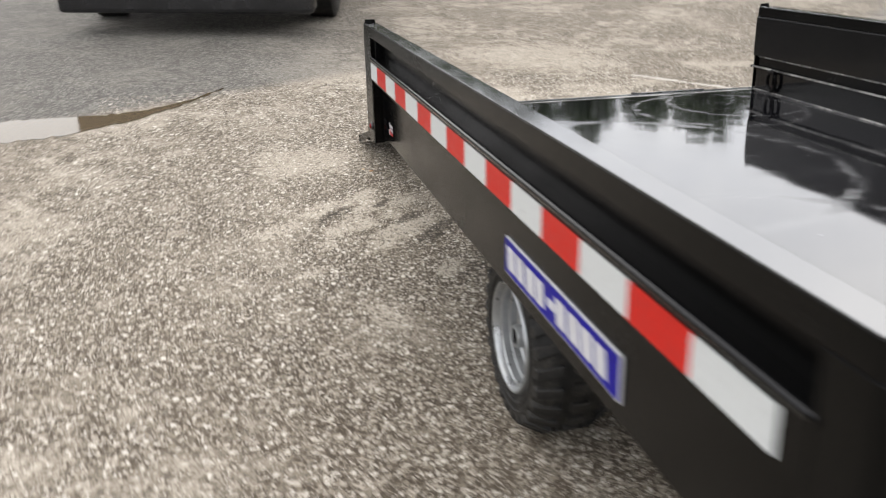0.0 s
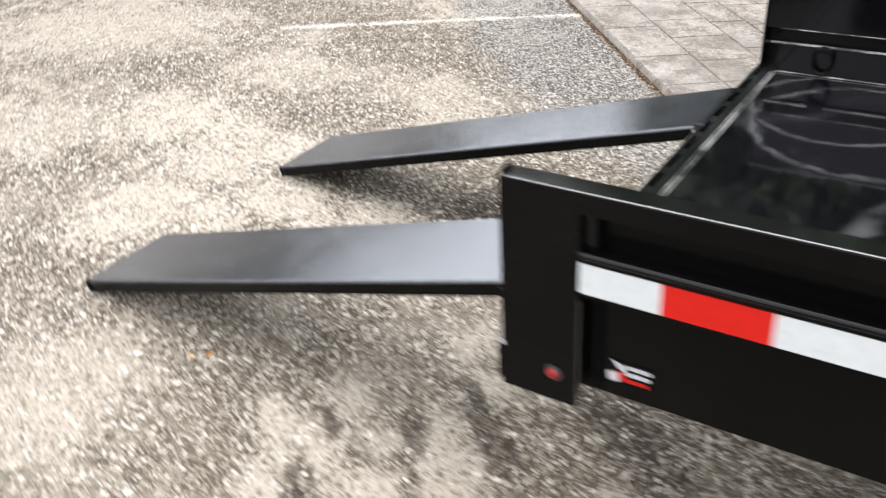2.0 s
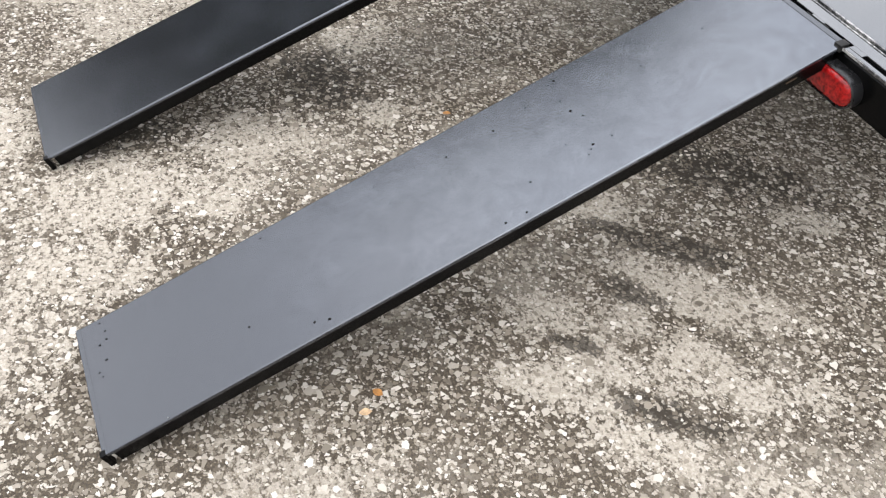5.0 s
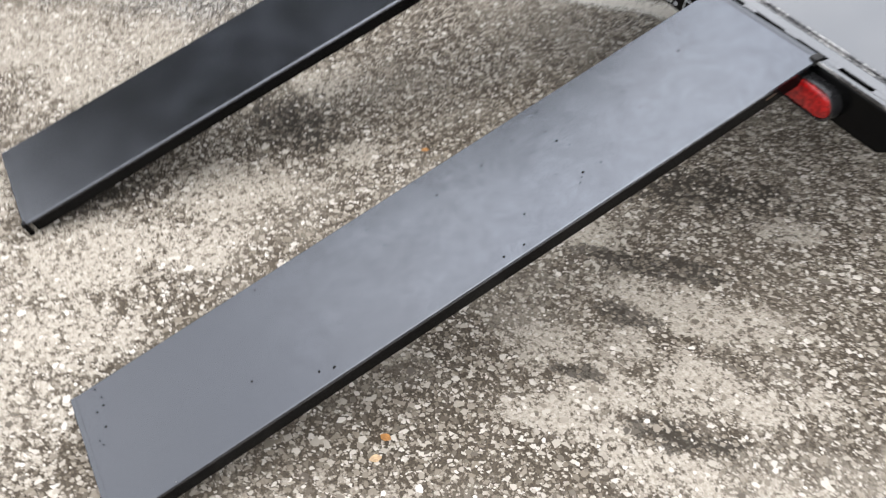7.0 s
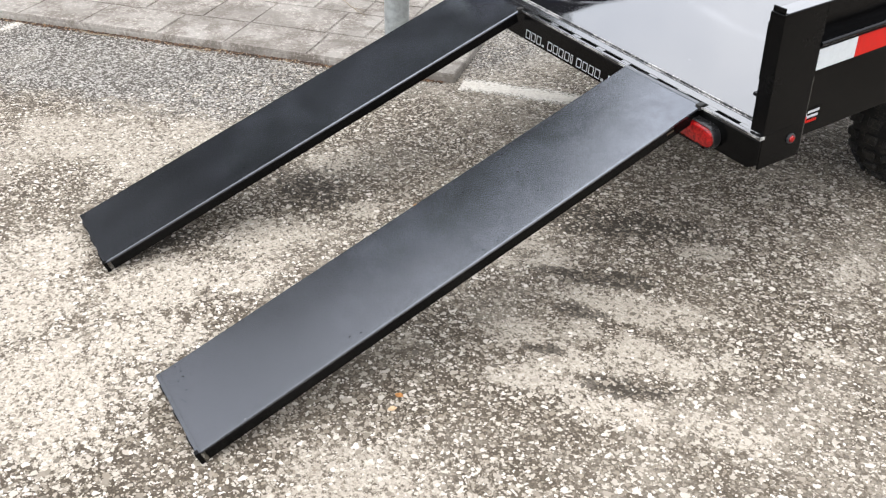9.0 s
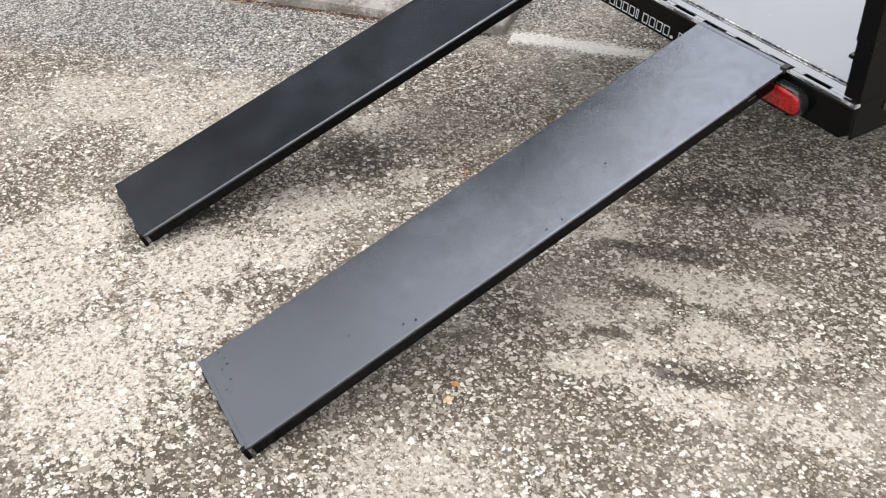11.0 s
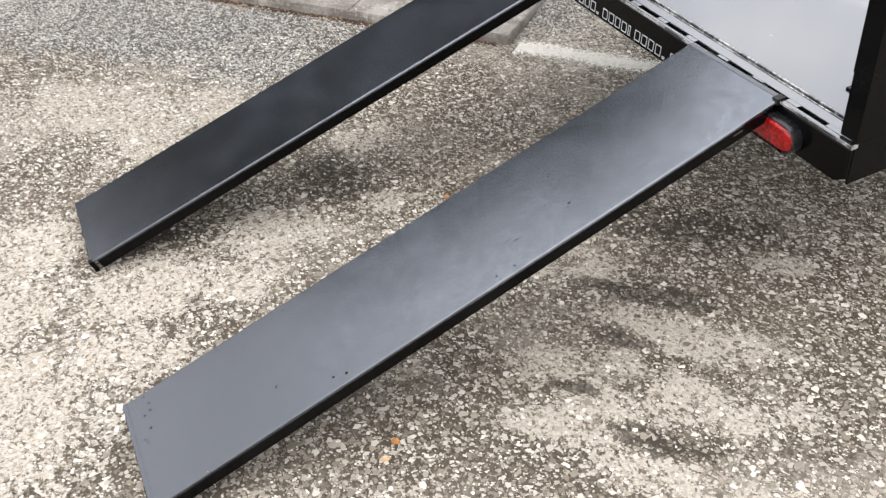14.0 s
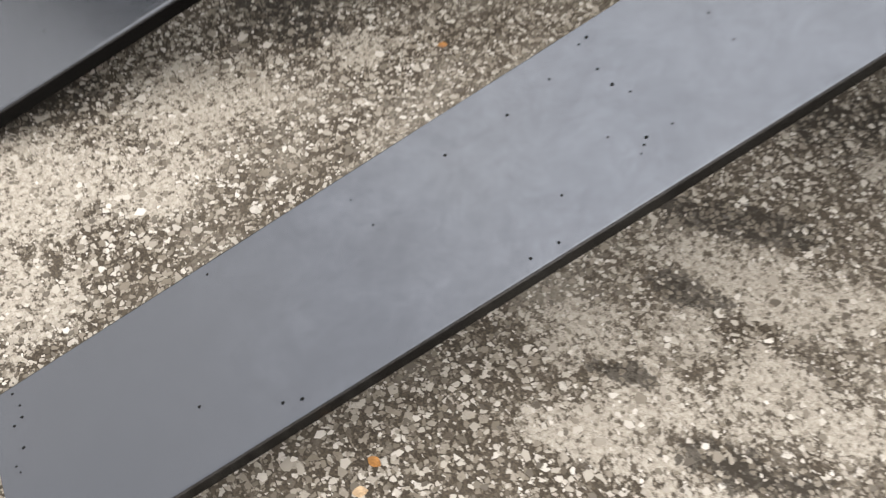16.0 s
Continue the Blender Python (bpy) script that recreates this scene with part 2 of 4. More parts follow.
    salt = mixcol(n, l, f, mixcol(n, l, f1, (0.045, 0.042, 0.038), (0.44, 0.43, 0.405)), (0.34, 0.33, 0.31))
    col = mixcol(n, l, mathop(n, l, "MULTIPLY", strip, 0.6), col, salt)
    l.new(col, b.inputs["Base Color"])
    b.inputs["Roughness"].default_value = 0.85
    b.inputs["Specular IOR Level"].default_value = 0.3
    h = mathop(n, l, "ADD", mathop(n, l, "MULTIPLY", f, 0.4), mathop(n, l, "ADD", mathop(n, l, "MULTIPLY", f1, 0.7), f2))
    h = mathop(n, l, "ADD", h, mathop(n, l, "MULTIPLY", grit, 0.8))
    bump(n, l, h, 0.7, 0.003, b.inputs["Normal"])
    return m


M_GROUND = ground_material()


def deck_paint():
    """Mirror-like black enamel with swept arcs of pale dust and a few flakes."""
    m, n, l, b = nodes_of("gloss_black_deck")
    co = coords(n)
    warp = noise_at(n, l, co, 7.0, 5, 0.65)
    streak = noise_at(n, l, co, 2.0, 4, 0.6, 1.6)
    total = remap(n, l, streak, 0.50, 0.70, 0.0, 0.16)
    for x, y, r, w in ((-0.42, 0.27, 0.225, 0.016), (-0.31, 0.35, 0.27, 0.020), (0.30, 0.95, 0.55, 0.030), (0.3, 1.7, 0.45, 0.03)):
        sh = n.new("ShaderNodeVectorMath")
        sh.operation = "DISTANCE"
        sh.inputs[1].default_value = (x, y, 0)
        l.new(co, sh.inputs[0])
        off = mathop(n, l, "ABSOLUTE", mathop(n, l, "SUBTRACT", mathop(n, l, "ADD", sh.outputs["Value"], mathop(n, l, "MULTIPLY", mathop(n, l, "SUBTRACT", warp, 0.5), 0.10)), r))
        ring = mathop(n, l, "MULTIPLY", remap(n, l, off, w, 0.0), remap(n, l, warp, 0.36, 0.62, 0.05, 0.52))
        total = mathop(n, l, "MAXIMUM", total, ring)
    grit = noise_at(n, l, co, 180.0, 3, 0.7)
    fleck = remap(n, l, noise_at(n, l, co, 42.0, 2, 0.5), 0.745, 0.765, 0.0, 0.8)
    amount = mathop(n, l, "MAXIMUM", mathop(n, l, "MULTIPLY", total, remap(n, l, grit, 0.3, 0.65, 0.3, 1.0)), fleck)
    l.new(mixcol(n, l, amount, (0.003, 0.003, 0.004), (0.17, 0.17, 0.175)), b.inputs["Base Color"])
    l.new(remap(n, l, mathop(n, l, "ADD", mathop(n, l, "MULTIPLY", warp, 0.5), total), 0.2, 0.7, 0.05, 0.16), b.inputs["Roughness"])
    b.inputs["IOR"].default_value = 2.35
    bump(n, l, noise_at(n, l, co, 3.0, 2, 0.5), 0.06, 0.02, b.inputs["Normal"])
    return m


M_DECK = deck_paint()
M_BLACK = paint("black_body_paint", (0.002, 0.002, 0.002), (0.012, 0.011, 0.010), 0.16, 0.30, 0.02, 1.42, 0.15, spec=0.13)
M_GLOSS = paint("gloss_black_paint", (0.002, 0.002, 0.0025), (0.012, 0.012, 0.012), 0.06, 0.16, 0.01, 1.5, 0.2, spec=0.2)
M_SILL = paint("worn_sill_paint", (0.004, 0.004, 0.0045), (0.06, 0.06, 0.062), 0.08, 0.22, 0.03, 2.5, 0.3)
M_CAP = paint("polished_black_rail_cap", (0.003, 0.003, 0.0035), (0.03, 0.03, 0.03), 0.05, 0.18, 0.01, 2.9, 0.3)


def ramp_paint():
    """Satin dark paint: bare and smooth near the foot, a mottled, pin-holed dust film further up."""
    m, n, l, b = nodes_of("satin_grey_ramp_paint")
    co = coords(n)
    sp = n.new("ShaderNodeSeparateXYZ")
    l.new(co, sp.inputs[0])
    big = noise_at(n, l, co, 3.2, 5, 0.6, 0.6)
    mid = noise_at(n, l, co, 7.0, 4, 0.6)
    fine = noise_at(n, l, co, 240.0, 3, 0.7)
    cloud_mix = mathop(n, l, "ADD", mathop(n, l, "MULTIPLY", big, 0.55), mathop(n, l, "MULTIPLY", mid, 0.45))
    film = remap(n, l, mathop(n, l, "ADD", sp.outputs[1], mathop(n, l, "MULTIPLY", mathop(n, l, "SUBTRACT", cloud_mix, 0.5), 1.6)), 0.25, 0.75, 0.12, 1.0)
    pins = remap(n, l, noise_at(n, l, co, 230.0, 4, 0.8), 0.36, 0.58, 0.5, 1.0)
    dust = mathop(n, l, "MULTIPLY", mathop(n, l, "MULTIPLY", remap(n, l, cloud_mix, 0.34, 0.64, 0.25, 1.0), pins), film)
    l.new(mixcol(n, l, dust, (0.010, 0.0102, 0.012), (0.031, 0.033, 0.039)), b.inputs["Base Color"])
    l.new(mathop(n, l, "ADD", remap(n, l, cloud_mix, 0.38, 0.62, 0.12, 0.17), mathop(n, l, "MULTIPLY", remap(n, l, sp.outputs[1], 0.55, 0.1), 0.10)), b.inputs["Roughness"])
    b.inputs["IOR"].default_value = 2.0
    smear = mathop(n, l, "ADD", mathop(n, l, "MULTIPLY", noise_at(n, l, co, 9.0, 5, 0.65, 1.2), 0.6), mathop(n, l, "MULTIPLY", noise_at(n, l, co, 34.0, 5, 0.7, 0.5), 0.4))
    blotch = mathop(n, l, "MULTIPLY", mathop(n, l, "MULTIPLY", mathop(n, l, "SUBTRACT", smear, 0.5), 0.5), film)
    # reflection weakened towards the foot and strengthened towards the top, with blotches
    l.new(mathop(n, l, "ADD", remap(n, l, sp.outputs[1], 0.1, 1.1, 0.37, 0.68), blotch), b.inputs["Specular IOR Level"])
    b.inputs["Specular Tint"].default_value = (0.86, 0.90, 0.97, 1)
    wavy = bump(n, l, noise_at(n, l, co, 3.0, 1, 0.5), 0.02, 0.02, None)
    bump(n, l, fine, 0.10, 0.002, b.inputs["Normal"], wavy)
    return m


def scuffed():
    """Black paint rubbed to bright metal in stretches along an edge."""
    m, n, l, b = nodes_of("scuffed_edge_paint")
    co = coords(n)
    v = mathop(n, l, "ADD", mathop(n, l, "MULTIPLY", noise_at(n, l, co, 9.0, 4, 0.6), 0.6), mathop(n, l, "MULTIPLY", noise_at(n, l, co, 120.0, 3, 0.7), 0.4))
    l.new(mixcol(n, l, remap(n, l, v, 0.46, 0.58), (0.02, 0.02, 0.021), (0.40, 0.39, 0.37)), b.inputs["Base Color"])
    b.inputs["Roughness"].default_value = 0.35
    b.inputs["IOR"].default_value = 1.8
    return m


M_SCUFF = scuffed()
M_RAMP = ramp_paint()
M_TAPE_W = simple("white_reflective_tape", (0.48, 0.50, 0.50), 0.35, 0, 0.05, 60, 0.02)
M_TAPE_R = simple("red_reflective_tape", (0.45, 0.010, 0.006), 0.4, 0, 0.08, 60, 0.02, 0.2)
M_LENS = simple("red_lens", (0.24, 0.004, 0.004), 0.12, 0, 0.6, 110, 0.5)


def rubber():
    """Dark tyre rubber with grey-brown dust in patches."""
    m, n, l, b = nodes_of("tyre_rubber")
    co = coords(n)
    big = noise_at(n, l, co, 14.0, 5, 0.7)
    fine = noise_at(n, l, co, 160.0, 4, 0.75)
    dust = mathop(n, l, "MULTIPLY", remap(n, l, big, 0.42, 0.62), remap(n, l, fine, 0.42, 0.64))
    l.new(mixcol(n, l, dust, (0.006, 0.006, 0.006), (0.05, 0.045, 0.038)), b.inputs["Base Color"])
    l.new(remap(n, l, fine, 0.3, 0.7, 0.45, 0.8), b.inputs["Roughness"])
    b.inputs["Specular IOR Level"].default_value = 0.3
    bump(n, l, fine, 0.3, 0.002, b.inputs["Normal"])
    return m


M_RUBBER = rubber()
M_RIM = simple("silver_rim_paint", (0.34, 0.35, 0.355), 0.32, 0.7, 0.12, 20, 0.03)
M_STEEL = simple("galvanised_steel", (0.42, 0.45, 0.45), 0.45, 0.75, 0.25, 25, 0.08)
M_BLUE = simple("blue_plate", (0.006, 0.004, 0.21), 0.45, 0, 0.1, 20, 0.01, 0.12)
M_WHITE = simple("white_print", (0.5, 0.5, 0.52), 0.5, 0, 0.08, 60, 0.02)


def worn_line(name, wear):
    """White road paint with ragged edges, rubbed through to the stones."""
    m, n, l, b = nodes_of(name)
    co = coords(n)
    grit = noise_at(n, l, co, 85.0, 5, 0.78)
    big = noise_at(n, l, co, 5.0, 6, 0.7)
    sp = n.new("ShaderNodeSeparateXYZ")
    l.new(co, sp.inputs[0])
    edge = mathop(n, l, "MULTIPLY", mathop(n, l, "ABSOLUTE", sp.outputs[1]), 3.0)
    rub = mathop(n, l, "ADD", mathop(n, l, "MULTIPLY", grit, 0.6), mathop(n, l, "MULTIPLY", big, 0.4))
    l.new(remap(n, l, mathop(n, l, "ADD", rub, edge), 0.62 - wear, 0.71 - wear, 0.95 - wear, 0.0), b.inputs["Alpha"])
    l.new(mixcol(n, l, remap(n, l, grit, 0.35, 0.65), (0.64, 0.60, 0.53), (0.48, 0.44, 0.375)), b.inputs["Base Color"])
    b.inputs["Roughness"].default_value = 0.85
    bump(n, l, grit, 0.5, 0.003, b.inputs["Normal"])
    return m


M_LINE = worn_line("worn_white_line", 0.02)
M_FADED_LINE = worn_line("faded_white_line", 0.13)


def paving():
    m, n, l, b = nodes_of("stamped_concrete")
    co = n.new("ShaderNodeNewGeometry").outputs["Position"]
    big = noise_at(n, l, co, 2.6, 6, 0.65, 0.4)
    info = n.new("ShaderNodeObjectInfo").outputs["Random"]
    v = noise_at(n, l, co, 9.0, 8, 0.7, 0.3)
    w = noise_at(n, l, co, 70.0, 5, 0.7)
    base = mixcol(n, l, remap(n, l, info, 0.0, 1.0), (0.245, 0.222, 0.192), (0.285, 0.262, 0.23))
    col = mixcol(n, l, remap(n, l, v, 0.42, 0.60, 0.0, 0.85), base, (0.115, 0.094, 0.075))
    col = mixcol(n, l, remap(n, l, w, 0.48, 0.68, 0.0, 0.65), col, (0.48, 0.435, 0.385))
    col = mixcol(n, l, remap(n, l, big, 0.46, 0.62, 0.0, 0.55), col, (0.115, 0.098, 0.08))
    l.new(col, b.inputs["Base Color"])
    b.inputs["Roughness"].default_value = 0.75
    bump(n, l, mathop(n, l, "ADD", v, mathop(n, l, "MULTIPLY", w, 0.3)), 0.5, 0.006, b.inputs["Normal"])
    return m


M_PAVE = paving()
M_LEAF = simple("tree_leaf", (0.032, 0.052, 0.018), 0.55, 0, 0.5, 3, 0.0)
M_BARK = simple("bark", (0.14, 0.115, 0.09), 0.9, 0, 0.35, 12, 0.5)
M_CARPAINT = simple("dark_car_paint", (0.012, 0.012, 0.013), 0.15, 0, 0.2, 5, 0.0)
M_RUST = simple("rusty_scrape", (0.045, 0.026, 0.012), 0.8, 0, 0.4, 200, 0.3)
M_RUBRING = simple("glossy_rubber_ring", (0.010, 0.010, 0.0105), 0.3, 0, 0.2, 40, 0.02)
M_GROMMET = simple("grey_grommet", (0.03, 0.03, 0.032), 0.45, 0, 0.2, 40, 0.05)


# ---- mesh helpers ----
def part(name, bm, material, parent=None, label="", smooth=False):
    me = bpy.data.meshes.new(name)
    bmesh.ops.recalc_face_normals(bm, faces=bm.faces)
    bm.to_mesh(me)
    bm.free()
    me.materials.append(material)
    if smooth:
        for p in me.polygons:
            p.use_smooth = True
        me.set_sharp_from_angle(angle=radians(38))
    ob = new(name, me)
    ob.parent = parent
    if label:
        ob["label"] = label
    return ob


def box(bm, x0, x1, y0, y1, z0, z1, bev=0.0, seg=2):
    r = bmesh.ops.create_cube(bm, size=1.0, matrix=Matrix.Translation(((x0 + x1) / 2, (y0 + y1) / 2, (z0 + z1) / 2)) @ Matrix.Diagonal((abs(x1 - x0), abs(y1 - y0), abs(z1 - z0), 1)))
    if bev:
        edges = list({e for v in r["verts"] for e in v.link_edges})
        bmesh.ops.bevel(bm, geom=edges, offset=bev, segments=seg, affect="EDGES", profile=0.5)
    return bm


def boxes(*args, bev=0.0):
    bm = bmesh.new()
    for a in args:
        box(bm, *a, bev=bev)
    return bm


def extrude_profile(points, y0, y1):
    """A closed outline in x, z drawn along y."""
    bm = bmesh.new()
    a = [bm.verts.new((x, y0, z)) for x, z in points]
    c = [bm.verts.new((x, y1, z)) for x, z in points]
    k = len(points)
    for i in range(k):
        bm.faces.new((a[i], a[(i + 1) % k], c[(i + 1) % k], c[i]))
    bm.faces.new(a[::-1])
    bm.faces.new(c)
    return bm


def lathe(profile, seg, axis="X"):
    """A ring swept from (along, radius) pairs round an axis."""
    bm = bmesh.new()
    rings = []
    for i in range(seg):
        t = 2 * math.pi * i / seg
        rings.append([bm.verts.new((a, r * math.cos(t), r * math.sin(t)) if axis == "X" else (r * math.cos(t), r * math.sin(t), a)) for a, r in profile])
    for i in range(seg):
        p, q = rings[i], rings[(i + 1) % seg]
        for j in range(len(profile) - 1):
            bm.faces.new((p[j], p[j + 1], q[j + 1], q[j]))
    return bm


def stadium(half, r, seg=12):
    pts = []
    for i in range(seg + 1):
        t = -math.pi / 2 + math.pi * i / seg
        pts.append((half + r * math.cos(t), r * math.sin(t)))
    for i in range(seg + 1):
        t = math.pi / 2 + math.pi * i / seg
        pts.append((-half + r * math.cos(t), r * math.sin(t)))
    return pts


def empty(name, m, label, category, group=""):
    ob = new(name)
    ob.empty_display_size = 0.1
    ob.matrix_world = m
    return tagged(ob, label, category, group)


# ---- ground ----
bm = bmesh.new()
bmesh.ops.create_grid(bm, x_segments=8, y_segments=8, size=300)
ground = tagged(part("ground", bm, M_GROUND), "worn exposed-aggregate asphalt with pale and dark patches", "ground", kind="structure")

# stamped pavement wedge: its corner points towards the trailer
PAVE = pose(-0.82, 0.165, 0, 0, 0, 223.5)


def pavement():
    base = part("pavement", boxes((0, 7.0, -7.0, 0, -0.1, 0.028), bev=0.008), M_PAVE)
    base.matrix_world = PAVE
    tagged(base, "weathered stamped concrete pavement with recessed joints", "pavement", kind="structure")
    return base


pave = pavement()

# white parking lines, worn
bm = boxes((-1.15, -0.01, -0.065, 0.065, 0.0016, 0.003))
line = tagged(part("parking_line", bm, M_LINE), "worn white painted parking line on asphalt", "line", kind="structure")
line.matrix_world = PAVE @ pose(-0.02, 0, 0)
bm = boxes((0.02, 1.5, -0.055, 0.055, 0.0016, 0.003))
line = tagged(part("parking_line", bm, M_FADED_LINE), "faded white painted parking line on asphalt", "line", kind="structure")
line.matrix_world = PAVE @ pose(2.03, 0, 0, 0, 0, 90)

# ---- dump trailer ----
TRAILER = pose(0, 0.012, 0.526, 4.9, 0, 0)
trailer = empty("utility_trailer", TRAILER, "black steel dump trailer with glossy deck, ramps lowered behind", "trailer")
XR, XL, LEN = 0.80, -0.68, 2.50
part("deck", boxes((XL + 0.0505, XR - 0.0505, 0.050, LEN - 0.04, -0.006, 0.0)), M_DECK, trailer, "glossy black steel deck with dusty swirls")


def rear_sill(x0, x1):
    """Ledge with open slots for the ramp hooks, standing a little proud of the posts."""
    bm = bmesh.new()
    box(bm, x0, x1, 0.0107, 0.0400, -0.010, -0.001, 0.0015)
    box(bm, x0, x1, -0.0100, -0.0007, -0.010, -0.001, 0.0015)
    edge = x1
    for k in range(14):
        right = x1 - 0.076 - 0.108 * k
        if right - 0.076 < x0 + 0.02:
            break
        box(bm, right, edge, -0.0005, 0.0105, -0.0100, -0.0012)
        edge = right - 0.076
    box(bm, x0, edge, -0.0005, 0.0105, -0.0100, -0.0012)
    return bm


part("rear_sill", rear_sill(XL + 0.002, XR - 0.002), M_SILL, trailer, "slotted steel sill with scuffed edges")
part("sill_edge", boxes((XL + 0.052, XR - 0.052, 0.0455, 0.0495, -0.005, 0.0012), bev=0.0006), M_SCUFF, trailer, "scuffed front edge of the sill")
part("sill_lip", boxes((XL + 0.004, XR - 0.003, -0.0112, -0.0102, -0.0065, -0.0015)), M_SCUFF, trailer, "worn bright lip")
part("sill_end", boxes((XR - 0.0018, XR + 0.0004, -0.0095, 0.004, -0.009, -0.0002)), M_SCUFF, trailer, "bright worn end of the sill")
# backing added below the slots so that no bright ground shows through
part("sill_backing", boxes((XL + 0.041, XR - 0.041, -0.001, 0.048, -0.05, -0.022), (XL + 0.041, XR - 0.041, 0.0475, 0.0525, -0.022, -0.0065)), M_BLACK, trailer)
part("sill_weld", boxes((XL + 0.06, XR - 0.06, 0.0362, 0.0392, -0.0012, 0.0004), bev=0.0005), M_SCUFF, trailer, "thin weld bead along the sill")


def apron_plate():
    """Down-turned rear plate with clipped lower corners."""
    bm = bmesh.new()
    outline = [(XL + 0.001, -0.011), (XL + 0.001, -0.074), (XL + 0.026, -0.0915), (XR - 0.026, -0.0915), (XR - 0.001, -0.074), (XR - 0.001, -0.011)]
    rows = [[bm.verts.new((x, y, z)) for x, z in outline] for y in (-0.0098, -0.0018)]
    bm.faces.new(rows[0])
    bm.faces.new(rows[1][::-1])
    for i in range(6):
        j = (i + 1) % 6
        bm.faces.new((rows[0][i], rows[1][i], rows[1][j], rows[0][j]))
    bmesh.ops.bevel(bm, geom=list(bm.edges), offset=0.0015, segments=1, affect="EDGES")
    return bm


apron = part("rear_apron", apron_plate(), M_BLACK, trailer)


def side(x_out, sign, name):
    """One side of the bed; sign is +1 for the right side, -1 for the left."""
    def bx(a, b, y0, y1, z0, z1):
        u, v = x_out - sign * a, x_out - sign * b
        return (min(u, v), max(u, v), y0, y1, z0, z1)
    wall = part(name, boxes(bx(0.036, 0.041, 0.06, LEN, 0.118, 0.2555), bev=0.001), M_BLACK, trailer)
    part("lower_panel", boxes(bx(0.0455, 0.050, 0.050, LEN - 0.035, -0.078, 0.1175), bev=0.001), M_BLACK, wall)
    part("panel_lip", boxes(bx(0.030, 0.0453, 0.146, 0.150, -0.076, 0.1175), bev=0.001), M_GLOSS, wall)
    part("belt", boxes(bx(0.0005, 0.009, 0.132, LEN - 0.071, 0.1215, 0.183)), M_BLACK, wall)
    part("belt_return", boxes(bx(0.0095, 0.045, 0.132, LEN - 0.071, 0.1180, 0.1225)), M_BLACK, wall)
    part("top_rail", boxes(bx(0.0, 0.042, 0.1308, LEN, 0.256, 0.288), bev=0.001), M_BLACK, wall)
    part("rail_cap", boxes(bx(0.0015, 0.0405, 0.008, LEN - 0.002, 0.2875, 0.290), bev=0.001), M_CAP, wall, "polished top face of the rail")
    bm = bmesh.new()
    bmesh.ops.create_cone(bm, segments=12, radius1=0.0065, radius2=0.0065, depth=LEN - 0.2, cap_ends=True, matrix=Matrix.Translation((x_out - sign * 0.002, 0.132 + (LEN - 0.2) / 2, 0.1900)) @ Matrix.Rotation(math.pi / 2, 4, "X"))
    part("rib", bm, M_GLOSS, wall, smooth=True)
    part("rib_shelf", boxes(bx(0.007, 0.036, 0.132, LEN - 0.07, 0.184, 0.190)), M_BLACK, wall)
    post = part("rear_post", boxes(bx(0.0, 0.005, 0.0, 0.1305, 0.0012, 0.288), bx(0.0, 0.005, -0.0016, 0.1305, -0.088, 0.001), bx(0.0052, 0.042, 0.0065, 0.1305, 0.256, 0.288), bev=0.0006), M_BLACK, trailer)
    part("flange", boxes(bx(0.0052, 0.041, 0.0, 0.006, 0.0012, 0.2860), bev=0.001), M_BLACK, post)
    part("flange", boxes(bx(0.0052, 0.0355, 0.118, 0.123, -0.085, 0.2555), bev=0.001), M_BLACK, post)
    part("post_edge", boxes(bx(0.0003, 0.0030, 0.1306, 0.1322, -0.084, 0.112)), M_SILL, post, "thin worn edge")
    part("front_post", boxes(bx(0.0, 0.036, LEN - 0.07, LEN, -0.088, 0.2555), bev=0.003), M_BLACK, trailer)
    part("gusset", boxes(bx(0.012, 0.0355, 0.135, 0.150, 0.1915, 0.2555), bev=0.002), M_GLOSS, wall)
    part("end_tab", boxes(bx(0.004, 0.038, 0.0015, 0.0055, 0.2885, 0.300), bev=0.0015), M_BLACK, wall)
    # inside: ledge, dark slot above it, flush upper panel
    part("inner_ledge", boxes(bx(0.0503, 0.062, 0.012, LEN - 0.04, 0.076, 0.085), bev=0.002), M_GLOSS, wall)
    # pale scuffed strips on ledge, panel and floor also paint in their bright highlights
    part("ledge_edge", boxes(bx(0.0615, 0.0635, 0.030, LEN - 0.05, 0.0805, 0.0856)), M_SCUFF, wall, "scuffed edge of the ledge with its highlight in the colour")
    part("inner_panel", boxes(bx(0.041, 0.054, 0.012, LEN - 0.04, 0.118, 0.2555), bev=0.002), M_GLOSS, wall)
    part("panel_edge", boxes(bx(0.0535, 0.0548, 0.05, LEN - 0.05, 0.1175, 0.1195)), M_SCUFF, wall, "thin scuffed edge with its highlight in the colour")
    part("inner_skirt", boxes(bx(0.0503, 0.056, 0.046, LEN - 0.04, 0.002, 0.0755), bev=0.002), M_GLOSS, wall)
    part("floor_weld", boxes(bx(0.056, 0.060, 0.052, LEN - 0.04, 0.0005, 0.0045), bev=0.0015), M_SCUFF, wall, "scuffed weld along the floor with its highlight in the colour")
    return wall


wall_r = side(XR, 1, "side_wall")
wall_l = side(XL, -1, "side_wall")
part("front_wall", boxes((XL + 0.042, XR - 0.042, LEN - 0.035, LEN, -0.05, 0.29), bev=0.004), M_BLACK, trailer)

# reflective tape: a shortened first piece, then equal ones
TAPE_Z, TAPE_H, SEG = 0.178, 0.050, 0.1524
ys = [0.131, 0.254] + [0.254 + SEG * k for k in range(1, 15)]
